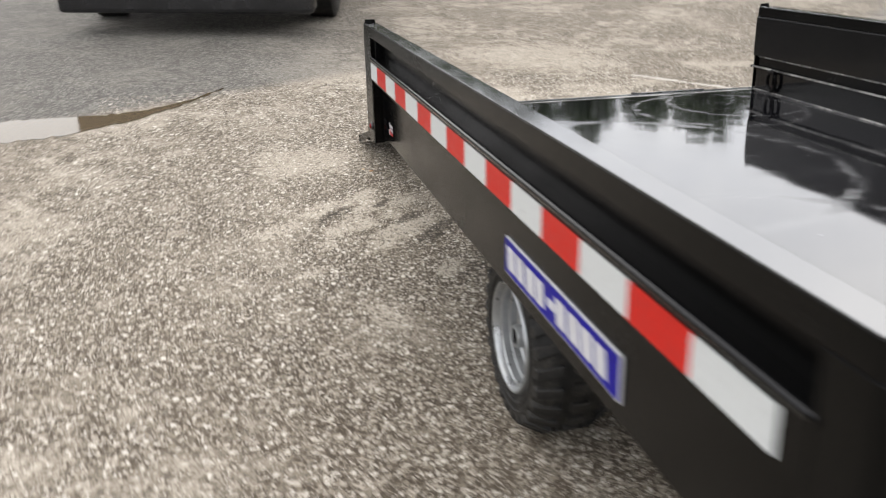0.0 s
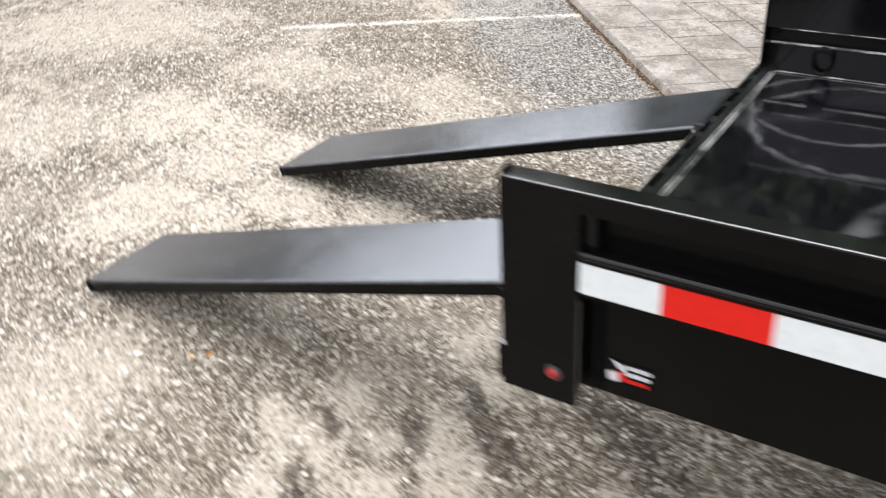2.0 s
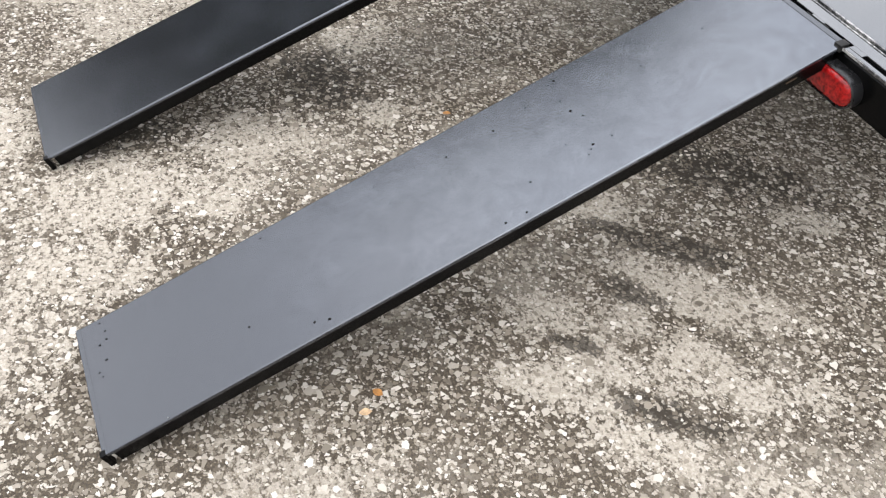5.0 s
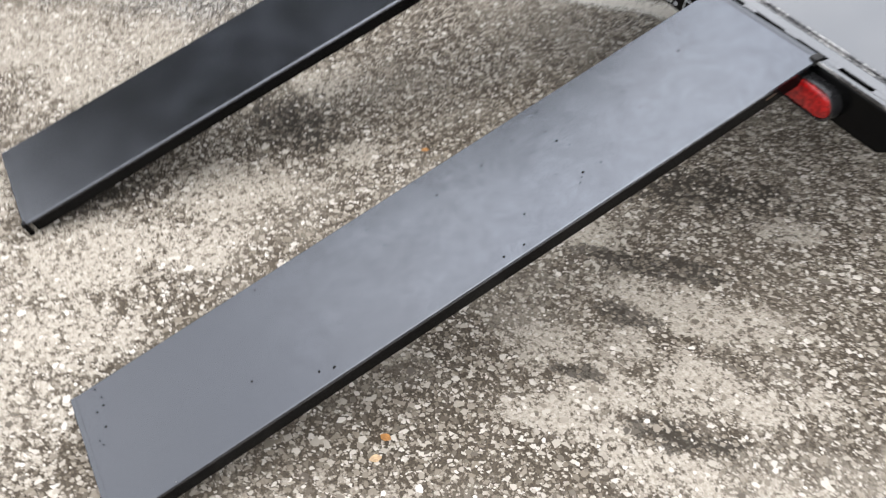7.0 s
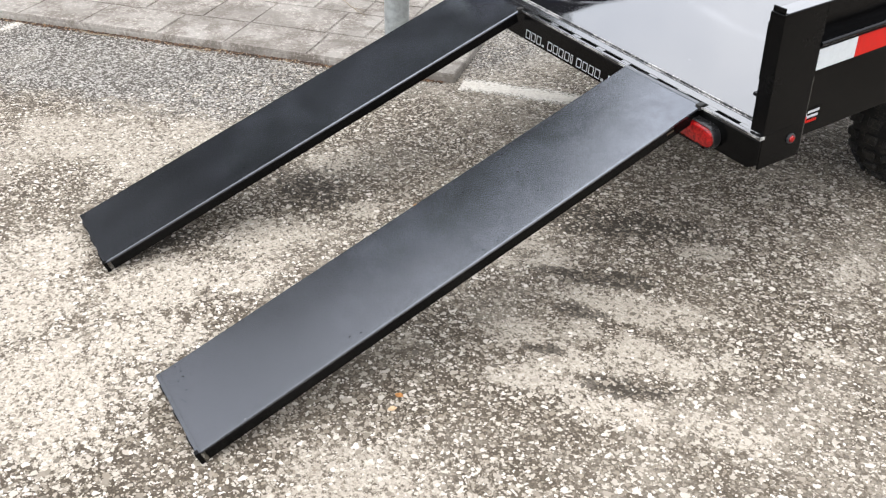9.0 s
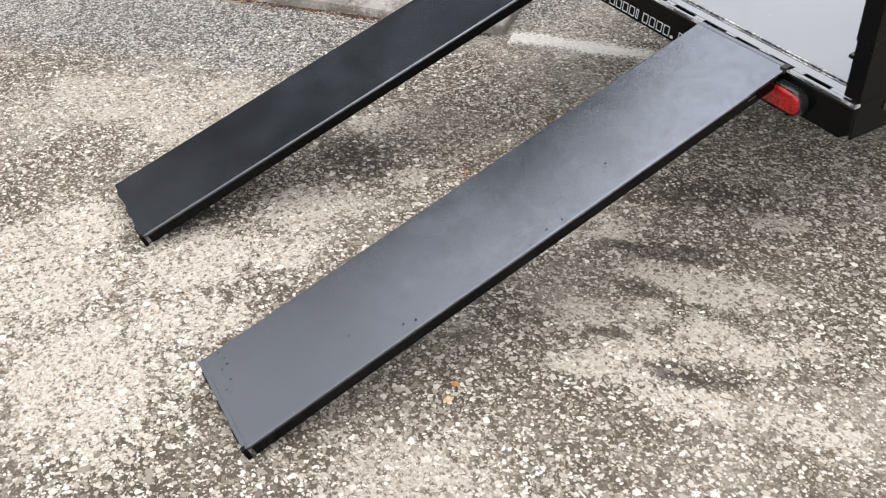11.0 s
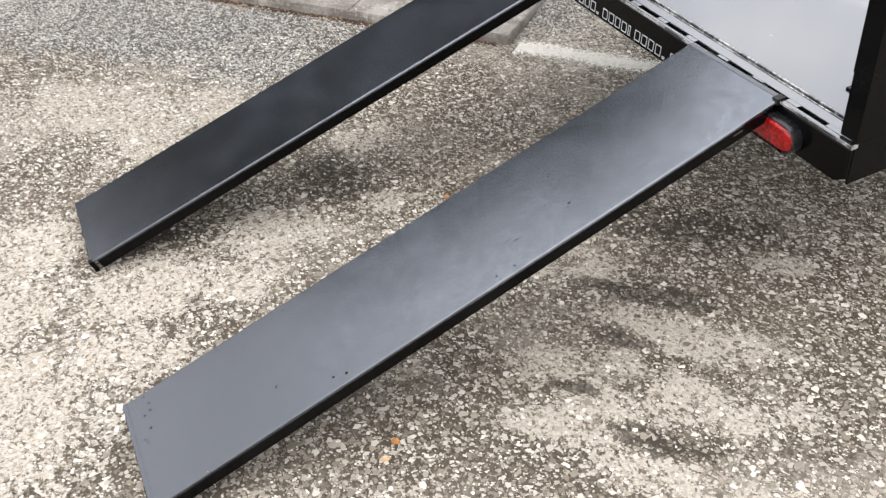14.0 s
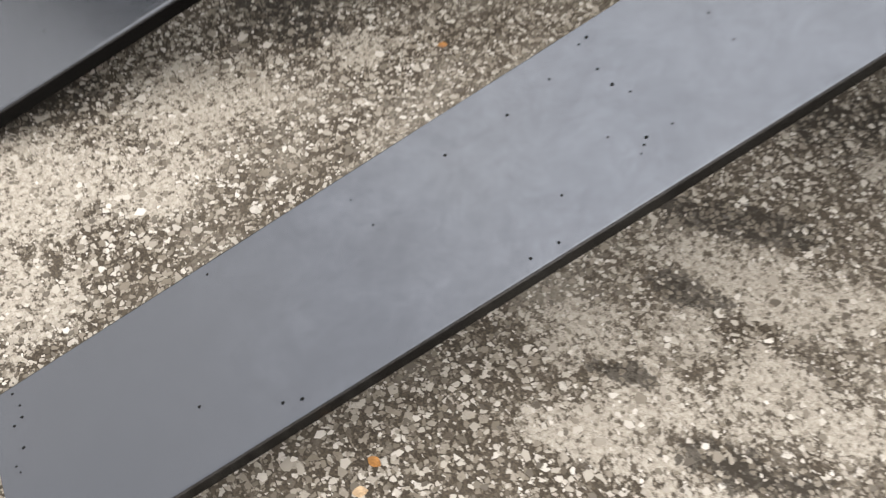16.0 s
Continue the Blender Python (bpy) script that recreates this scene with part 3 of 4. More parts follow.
for k in range(15):
    part("reflective_tape", boxes((XR - 0.0005, XR + 0.0012, ys[k], ys[k + 1], TAPE_Z - TAPE_H, TAPE_Z)), M_TAPE_R if k % 2 else M_TAPE_W, trailer, "red reflective tape" if k % 2 else "white reflective tape")

# blue maker's plate with plain white blocks, on the recessed panel
XP = XR - 0.0453
plate = part("maker_plate", boxes((XP, XP + 0.004, 1.460, 1.985, -0.046, 0.027), bev=0.001), M_WHITE, trailer, "blue and white maker's plate")
part("plate_field", boxes((XP + 0.004, XP + 0.0055, 1.464, 1.981, -0.042, 0.023)), M_BLUE, plate, "blue field")
for k, w in enumerate((0.054, 0.050, 0.056, 0.048, 0.020, 0.052, 0.056, 0.054, 0.05)):
    y0 = 1.480 + 0.054 * k - (0.010 if k > 4 else 0.0)
    w *= 0.80
    bm = bmesh.new()
    if k == 4:
        box(bm, XP + 0.0056, XP + 0.007, y0 + 0.004, y0 + 0.038, -0.016, -0.002)
    else:
        box(bm, XP + 0.0056, XP + 0.007, y0, y0 + w, -0.0315, 0.0125, 0.0005, 1)
    for v in bm.verts:
        v.co.y -= 0.2 * (v.co.z + 0.0095)
    part("white_block", bm, M_WHITE, plate)

# small printed sticker
stick = part("sticker", boxes((XP, XP + 0.0012, 0.166, 0.242, -0.052, -0.008)), M_BLACK, trailer, "small red and white sticker")


def sticker_shape(corners, thick, material):
    bm = bmesh.new()
    rows = [[bm.verts.new((x, y, z)) for y, z in corners] for x in (XP + 0.0012, XP + thick)]
    bm.faces.new(rows[0])
    bm.faces.new(rows[1][::-1])
    for i in range(len(corners)):
        j = (i + 1) % len(corners)
        bm.faces.new((rows[0][i], rows[0][j], rows[1][j], rows[1][i]))
    part("sticker_mark", bm, material, stick)


sticker_shape([(0.172, -0.009), (0.190, -0.016), (0.194, -0.026), (0.182, -0.024)], 0.0020, M_WHITE)
sticker_shape([(0.164, -0.034), (0.180, -0.029), (0.183, -0.046), (0.166, -0.050)], 0.0020, M_WHITE)
sticker_shape([(0.180, -0.029), (0.193, -0.027), (0.193, -0.036), (0.183, -0.046)], 0.0023, M_TAPE_R)
for k in range(3):
    for i in range(6):
        y0 = 0.195 - 0.002 * k + 0.0066 * i
        part("sticker_bar", boxes((XP + 0.0012, XP + 0.0020, y0, y0 + 0.0048, -0.0200 - 0.0125 * k, -0.0130 - 0.0125 * k)), M_TAPE_R if k == 2 else M_WHITE, stick)


# lights
def marker_light():
    bm = lathe([(0.001, 0.009), (0.005, 0.009), (0.008, 0.007), (0.010, 0.0005)], 20)
    ob = part("marker_light", bm, M_LENS, trailer, "small round red marker light", smooth=True)
    ob.location = (XR, 0.092, -0.033)
    g = part("bezel", lathe([(0.0, 0.013), (0.004, 0.0125), (0.005, 0.0095), (0.001, 0.0095)], 20), M_GROMMET, ob, smooth=True)
    return ob


marker_light()


def tail_light(x):
    """Oval lamp: thick rounded rubber ring standing off the apron, domed ribbed lens."""
    def loop(bm, half, r, y):
        return [bm.verts.new((a, y, c)) for a, c in stadium(half, r)]

    def skin(bm, rings):
        for p, q in zip(rings, rings[1:]):
            for i in range(len(p)):
                j = (i + 1) % len(p)
                bm.faces.new((p[i], p[j], q[j], q[i]))
    bm = bmesh.new()
    skin(bm, [loop(bm, 0.052, r, y) for r, y in ((0.0315, 0.0), (0.0325, -0.005), (0.0325, -0.019), (0.0318, -0.0222), (0.0300, -0.0235), (0.0280, -0.0225), (0.0268, -0.0170), (0.0268, -0.010))])
    g = part("tail_light", bm, M_RUBRING, trailer, "oval red tail light in a rubber grommet", smooth=True)
    g.location = (x, -0.0098, -0.058)
    bm = bmesh.new()
    rings = [loop(bm, 0.052 - d, 0.0266 - d, y) for d, y in ((0.0, -0.012), (0.0, -0.021), (0.002, -0.0245), (0.006, -0.0268), (0.0125, -0.0280), (0.0195, -0.0285))]
    skin(bm, rings)
    bm.faces.new(rings[-1])
    part("lens", bm, M_LENS, g, "red ribbed lens", smooth=True)


tail_light(0.602)

# printed line on the apron, kept as plain outlined blocks
for k in range(15):
    x0 = -0.145 + 0.0285 * k
    w = 0.021 if k not in (3, 8, 13) else 0.009
    h0, h1 = (-0.082, -0.055) if k not in (3, 13) else (-0.082, -0.076)
    bm = boxes((x0, x0 + w, -0.0113, -0.0098, h0, h0 + 0.0015), (x0, x0 + w, -0.0113, -0.0098, h1 - 0.0015, h1), (x0, x0 + 0.0015, -0.0113, -0.0098, h0 + 0.0015, h1 - 0.0015), (x0 + w - 0.0015, x0 + w, -0.0113, -0.0098, h0 + 0.0015, h1 - 0.0015))
    for v in bm.verts:
        v.co.x += 0.18 * (v.co.z + 0.068)
    part("outlined_block", bm, M_WHITE, apron, "white outlined block")


# tie-down ring inside the left wall
def tie_ring(y):
    bm = bmesh.new()
    R, r, n1, n2 = 0.030, 0.006, 24, 8
    rows = []
    for i in range(n1):
        t = 2 * math.pi * i / n1
        rows.append([bm.verts.new((r * math.sin(2 * math.pi * j / n2), 0.8 * (R + r * math.cos(2 * math.pi * j / n2)) * math.cos(t), 1.15 * (R + r * math.cos(2 * math.pi * j / n2)) * math.sin(t))) for j in range(n2)])
    for i in range(n1):
        for j in range(n2):
            bm.faces.new((rows[i][j], rows[(i + 1) % n1][j], rows[(i + 1) % n1][(j + 1) % n2], rows[i][(j + 1) % n2]))
    ob = part("tie_down_ring", bm, M_BLACK, trailer, "black steel tie-down ring", smooth=True)
    ob.location = (XL + 0.068, y, 0.046)
    part("ring_clip", boxes((-0.014, 0.010, -0.022, 0.022, 0.024, 0.036), bev=0.002), M_BLACK, ob)
    return ob


tie_ring(0.165)


# wheels, axle and frame
def wheel(x, sign):
    """Wide, low trailer tyre (x is its mid-plane) on a deep stepped rim."""
    half = [(0.0, 0.233), (0.050, 0.231), (0.076, 0.224), (0.095, 0.204), (0.1015, 0.192), (0.1045, 0.190), (0.1055, 0.182), (0.1030, 0.180), (0.1035, 0.168), (0.1060, 0.166), (0.1055, 0.160), (0.1015, 0.158), (0.098, 0.146), (0.094, 0.138), (0.088, 0.128)]
    prof = [(-a, r) for a, r in half[:0:-1]] + half
    tyre = part("wheel", lathe(prof, 56), M_RUBBER, trailer, "wide lugged trailer tyre on a silver steel rim", smooth=True)
    tyre.matrix_local = TRAILER.inverted() @ Matrix.Translation((x, 1.105, 0.239))
    shoulder = bmesh.new()
    box(shoulder, 0.046, 0.104, -0.014, 0.014, 0.212, 0.244, 0.003, 1)
    for v in shoulder.verts:
        v.co.z -= max(0.0, v.co.x - 0.062) * 0.75
        v.co.y += (v.co.x - 0.075) * 0.35
    lug = part("shoulder_lug", shoulder, M_RUBBER, tyre)
    mid_bm = bmesh.new()
    box(mid_bm, -0.022, 0.022, -0.016, 0.016, 0.227, 0.2435, 0.003, 1)
    block = part("tread_block", mid_bm, M_RUBBER, tyre)
    for k, (name, data, sx, off) in enumerate((("shoulder_lug", lug.data, 1, 0.0), ("shoulder_lug", lug.data, -1, 0.5), ("tread_block", block.data, 1, 0.25))):
        for i in range(26):
            t = 2 * math.pi * (i + off) / 26
            if i == 0 and sx == 1:
                o = lug if k == 0 else block
            else:
                o = new(name, data)
                o.parent = tyre
            o.matrix_local = Matrix.Rotation(t, 4, "X") @ (Matrix.Rotation(math.pi, 4, "Z") if sx < 0 else Matrix.Identity(4))
    s = sign
    rim = [(0.096, 0.1475), (0.103, 0.1465), (0.1065, 0.143), (0.105, 0.139), (0.097, 0.1345), (0.088, 0.133), (0.084, 0.127), (0.068, 0.1255), (0.064, 0.117), (0.048, 0.1150), (0.043, 0.107), (0.020, 0.1040), (0.008, 0.098), (0.005, 0.088), (0.012, 0.076), (0.014, 0.060), (0.006, 0.048), (0.004, 0.026)]
    part("rim", lathe([(s * a, r * 0.955) for a, r in rim], 72), M_RIM, tyre, "silver painted stepped steel rim", smooth=True)
    hub = part("hub", lathe([(s * -0.02, 0.040), (s * 0.034, 0.040), (s * 0.038, 0.037), (s * 0.040, 0.030), (s * 0.074, 0.029), (s * 0.077, 0.0275)], 32), M_GROMMET, tyre, "dark greased hub tube", smooth=True)
    part("hub_ring", lathe([(s * 0.072, 0.0292), (s * 0.086, 0.0292), (s * 0.090, 0.0275), (s * 0.090, 0.0225), (s * 0.084, 0.0215)], 32), M_RIM, hub, "machined steel ring", smooth=True)
    part("hub_bore", lathe([(s * 0.086, 0.0216), (s * 0.060, 0.0210), (s * 0.058, 0.0005)], 28), M_BLACK, hub, "dark open bore")
    for i in range(5):
        t = 2 * math.pi * i / 5 + 0.3
        bm = bmesh.new()
        bmesh.ops.create_cone(bm, segments=6, radius1=0.010, radius2=0.008, depth=0.020, cap_ends=True, matrix=Matrix.Translation((s * 0.018, 0.055 * math.cos(t), 0.055 * math.sin(t))) @ Matrix.Rotation(math.pi / 2, 4, "Y"))
        part("lug_nut", bm, M_STEEL, tyre)
    return tyre


wheel(0.525, 1)
wheel(-0.409, -1)
bm = bmesh.new()
bmesh.ops.create_cone(bm, segments=16, radius1=0.03, radius2=0.03, depth=0.98, cap_ends=True, matrix=Matrix.Rotation(math.pi / 2, 4, "Y"))
axle = part("axle", bm, M_BLACK, trailer)
axle.matrix_local = TRAILER.inverted() @ Matrix.Translation((0.06, 1.105, 0.239))
# rails deepened and unseen members added to keep light from under the bed
for x in (-0.30, 0.38):
    part("frame_rail", boxes((x, x + 0.04, 0.45, LEN - 0.02, -0.235, -0.0105), bev=0.003), M_BLACK, trailer)
    part("spring", boxes((x, x + 0.04, 0.75, 1.6, -0.34, -0.30), (x, x + 0.04, 0.75, 0.79, -0.32, -0.2355), (x, x + 0.04, 1.56, 1.6, -0.32, -0.2355), bev=0.004), M_BLACK, trailer)
for k in range(7):
    y = 0.46 + 0.31 * k
    part("cross_member", boxes((-0.2595, 0.3795, y, y + 0.05, -0.13, -0.0105), bev=0.003), M_BLACK, trailer)
    for x0, x1 in ((XL + 0.052, -0.3005), (0.4205, XR - 0.052)):
        part("outrigger", boxes((x0, x1, y, y + 0.04, -0.075, -0.0105), bev=0.002), M_BLACK, trailer)
# unseen blocks, added to close the front and middle against light
part("front_light_block", boxes((XL + 0.06, XR - 0.06, LEN - 0.09, LEN - 0.041, -0.26, -0.0105), bev=0.003), M_BLACK, trailer)
part("underbody_light_block", boxes((-0.10, 0.22, 0.62, 1.80, -0.30, -0.1305), bev=0.006), M_BLACK, trailer)


# ---- loading ramps ----
def loading_ramp(top, foot, label):
    top, foot = Vector(top), Vector(foot)
    d = top - foot
    L = d.length
    rz = math.degrees(math.atan2(-d.x, d.y))
    rx = math.degrees(math.asin(d.z / L))
    m = Matrix.Translation(foot) @ Matrix.Rotation(radians(rz), 4, "Z") @ Matrix.Rotation(radians(rx), 4, "X")
    root = empty("loading_ramp", m, label, "ramp", "ramps behind the trailer")
    w = 0.1405
    top_edge = [(-w, -0.007), (-w, -0.003), (-w + 0.001, -0.001), (-w + 0.003, 0.0), (w - 0.003, 0.0), (w - 0.001, -0.001), (w, -0.003), (w, -0.007)]
    part("plate", extrude_profile(top_edge, 0.010, L - 0.003), M_RAMP, root)
    for sx in (-1, 1):
        x0, x1 = sorted((sx * (w - 0.0004), sx * (w - 0.0055)))
        part("flange", boxes((x0, x1, 0.016, L - 0.02, -0.034, -0.0072), bev=0.001), M_BLACK, root, "black down-turned flange")
    part("foot_lip", boxes((-w + 0.0004, w - 0.0004, 0.0, 0.0098, -0.007, -0.0003), bev=0.0006), M_RAMP, root)
    for x in (-w + 0.025, -w + 0.12, w - 0.07):
        part("foot_tab", boxes((x, x + 0.03, -0.0045, 0.009, -0.030, -0.0075), bev=0.001), M_BLACK, root)
    lip = part("top_lip", boxes((-w + 0.0005, w - 0.0005, -0.0045, 0.0085, -0.004, 0.0008), bev=0.001), M_RAMP, root, "flat lip resting on the sill")
    lip_pose = Matrix.Translation((0, L, -0.001)) @ Matrix.Rotation(radians(5.5 - rx), 4, "X")
    lip.matrix_local = lip_pose
    for x in (-w + 0.05, w - 0.11):
        hk = part("hook", boxes((x, x + 0.06, 0.0082, 0.0125, -0.03, 0.001), bev=0.001), M_BLACK, root)
        hk.matrix_local = lip_pose
    hk = part("corner_tab", boxes((w - 0.012, w + 0.004, -0.012, 0.008, -0.010, 0.0035), bev=0.001), M_RUBBER, root, "small black corner tab")
    hk.matrix_local = lip_pose
    for sx in (1,):
        part("foot_corner", boxes((sx * (w - 0.005) - 0.006, sx * (w - 0.005) + 0.006, -0.004, 0.006, -0.034, 0.0008), bev=0.001), M_BLACK, root, "bare black corner of the foot")
    for k in range(4):
        y = 0.2 + k * 0.33
        part("cross_brace", boxes((-w + 0.0055, w - 0.0055, y, y + 0.03, -0.03, -0.0065)), M_BLACK, root)
    return root


near_ramp = loading_ramp((0.4665, 0.002, 0.526), (0.5135, -1.327, 0.035), "satin grey steel ramp with flanged edges, hooked on the trailer sill")
far_ramp = loading_ramp((-0.312, -0.002, 0.526), (-0.277, -1.339, 0.035), "satin grey steel ramp with flanged edges, hooked on the trailer sill")


def specks(ramp_root, spots, seed):
    """Small dark paint chips, flat on the ramp's plate."""
    rng = random.Random(seed)
    bm = bmesh.new()
    for x, y in spots:
        r = rng.uniform(0.0014, 0.0026)
        k = rng.randint(5, 7)
        vs = [bm.verts.new((x + r * rng.uniform(0.7, 1.2) * math.cos(2 * math.pi * i / k), y + r * rng.uniform(0.7, 1.4) * math.sin(2 * math.pi * i / k), 0.0005)) for i in range(k)]
        bm.faces.new(vs)
    ob = part("paint_chips", bm, M_BLACK, ramp_root, "tiny dark chips in the paint")
    ob["kind"] = "stuff"


rng = random.Random(5)
SPOTS = [(-0.044, 0.608), (-0.098, 0.598), (-0.077, 0.739), (-0.078, 0.838), (-0.091, 0.912), (-0.063, 0.971), (-0.03, 0.973), (-0.006, 0.985), (0.034, 0.926), (0.08, 0.946), (0.067, 1.0), (0.07, 0.835), (0.124, 0.798), (0.122, 0.759), (-0.113, 0.973), (0.05, 0.295), (0.11, 0.399), (0.119, 0.424), (-0.122, 0.372), (-0.044, 1.13)]
specks(near_ramp, SPOTS + [(-0.13 + 0.02 * i + rng.uniform(-0.01, 0.01), 0.035 + rng.uniform(-0.012, 0.02)) for i in range(7)] + [(rng.uniform(-0.12, 0.12), rng.uniform(0.9, 1.3)) for i in range(5)], 1)
specks(far_ramp, [(rng.uniform(-0.12, 0.12), rng.uniform(0.1, 1.3)) for i in range(16)], 2)
part("bare_chip", boxes((0.1350, 0.1372, 0.119, 0.1215, 0.0003, 0.0007)), M_SCUFF, near_ramp, "tiny pale chip in the paint")
rust = part("rust_patch", boxes((0.1400, 0.1407, 1.300, 1.322, -0.018, -0.014), bev=0.0002), M_RUST, near_ramp, "rusty scrape on the flange")

# ---- galvanised post on the pavement ----
bm = lathe([(0.0, 0.053), (1.04, 0.053), (1.05, 0.049), (1.05, 0.0005)], 32, "Z")
post = tagged(part("galvanised_post", bm, M_STEEL, smooth=True), "galvanised steel pipe post standing on the pavement", "post")
post.matrix_world = Matrix.Translation((-1.27, 0.14, 0.030))


# ---- trees (seen mirrored in the paint) ----
def leafy(points, size, rng):
    """Many small tilted leaves round the given points as one mesh."""
    k = len(points)
    a = rng.normal(size=(k, 3)); a /= np.linalg.norm(a, axis=1)[:, None]
    b = np.cross(a, rng.normal(size=(k, 3))); b /= np.linalg.norm(b, axis=1)[:, None]
    s = size * rng.uniform(0.6, 1.3, (k, 1))
    v = np.stack([points + a * s, points + b * s * 0.5, points - a * s, points - b * s * 0.5], 1).reshape(-1, 3)
    me = bpy.data.meshes.new("crown")
    me.from_pydata(v.tolist(), [], [(4 * i, 4 * i + 1, 4 * i + 2, 4 * i + 3) for i in range(k)])
    me.materials.append(M_LEAF)
    return me


def tree(x, y, h, r, seed, leaves=6000, mid=0.62, half=0.36):
    rng = np.random.default_rng(seed)
    root = empty("tree", Matrix.Translation((x, y, 0)), ("tall" if h > 6 else "small distant") + " dark green leafy tree, unseen but for its reflection", "tree", "trees beside the lot")
    bm = bmesh.new()
    girth = h / 10
    limbs = [((0, 0, 0), (0.1, 0.1, h * 0.45), 0.28 * girth, 0.18 * girth)]
    for i in range(7):
        t = 2 * math.pi * i / 7 + rng.uniform(-0.3, 0.3)
        limbs.append(((0.1, 0.1, h * rng.uniform(0.38, 0.45)), (r * 0.7 * math.cos(t), r * 0.7 * math.sin(t), h * rng.uniform(0.55, 0.9)), 0.12 * girth, 0.03 * girth))
    for p, q, r0, r1 in limbs:
        p, q = Vector(p), Vector(q)
        mt = Matrix.Translation((p + q) / 2) @ (q - p).to_track_quat("Z", "Y").to_matrix().to_4x4()
        bmesh.ops.create_cone(bm, segments=8, radius1=r0, radius2=r1, depth=(q - p).length, cap_ends=True, matrix=mt)
    part("trunk", bm, M_BARK, root)
    clumps = rng.normal(size=(90, 3)); clumps /= (np.abs(clumps) ** 4).sum(axis=1)[:, None] ** 0.25
    clumps = clumps * rng.uniform(0.1, 1.0, (90, 1)) ** 0.5 * (r, r, h * half) + (0, 0, h * mid)
    pts = clumps[rng.integers(0, 90, leaves)] + rng.normal(size=(leaves, 3)) * r * 0.14
    crown = new("crown", leafy(pts, 0.20 if h > 6 else 0.09, rng))
    crown.parent = root
    return root


# unseen tall crowns, added as a stand-in for an unknown dark mass in reflections
tree(-9.8, 3.2, 11.2, 2.1, 1, 60000, 0.58, 0.36)
tree(-10.3, 0.6, 10.5, 2.6, 4, 70000, 0.58, 0.36)
tree(-10.4, -1.8, 9.4, 2.5, 2, 60000, 0.58, 0.36)
tree(-10.2, -3.9, 8.2, 1.9, 3, 50000, 0.58, 0.36)
for k, (turn, away, tall) in enumerate(((163, 21, 3.6), (158.5, 23, 3.9), (154, 22, 3.3), (150.5, 24, 4.0), (147, 26, 3.3))):
    tree(-math.sin(radians(turn)) * away, 0.4 + math.cos(radians(turn)) * away, tall, 0.85, 10 + k, 5000, 0.66, 0.34)


# ---- far woods round the lot ----
def far_woods():
    rng = np.random.default_rng(21)
    k = 160
    az = rng.uniform(math.radians(110), math.radians(400), k)
    rr = rng.uniform(38, 52, k)
    base = np.stack([-np.sin(az) * rr, np.cos(az) * rr, np.zeros(k)], 1)
    hh = rng.uniform(3.2, 5.6, k)
    pts = []
    for p, h in zip(base, hh):
        q = rng.normal(size=(520, 3)) * (1.5, 1.5, h * 0.21) + p + (0, 0, h * 0.5)
        q[:, 2] = np.abs(q[:, 2])
        pts.append(q)
    ob = new("far_woods", leafy(np.concatenate(pts), 0.34, rng))
    tagged(ob, "distant dark green woods round the lot", "woods", kind="stuff")


far_woods()

# ---- puddle in the gutter ----
def puddle():
    m, n, l, b = nodes_of("muddy_water")
    b.inputs["Base Color"].default_value = (0.085, 0.062, 0.036, 1)
    b.inputs["Roughness"].default_value = 0.05
    b.inputs["IOR"].default_value = 1.33
    bump(n, l, noise_at(n, l, coords(n), 30, 2, 0.5), 0.01, 0.002, b.inputs["Normal"])
    rng = random.Random(3)
    bm = bmesh.new()
    k = 60
    top, bot = [], []
    for i in range(k + 1):
        t = i / k
        x = 1.30 + 1.9 * t
        centre = -2.56 + 0.92 * (1 - math.exp(-2.6 * t)) + 0.06 * math.sin(7 * t)
        wide = 0.01 + 0.19 * min(1.0, t * 2.1) ** 1.4
        top.append(bm.verts.new((x, centre - wide + rng.uniform(-0.02, 0.02), 0.0035)))
        bot.append(bm.verts.new((x, centre + wide + rng.uniform(-0.02, 0.02), 0.0035)))
    for i in range(k):
        bm.faces.new((top[i], top[i + 1], bot[i + 1], bot[i]))
    tagged(part("puddle", bm, m), "shallow muddy puddle lying along the gutter", "puddle", kind="structure")


puddle()


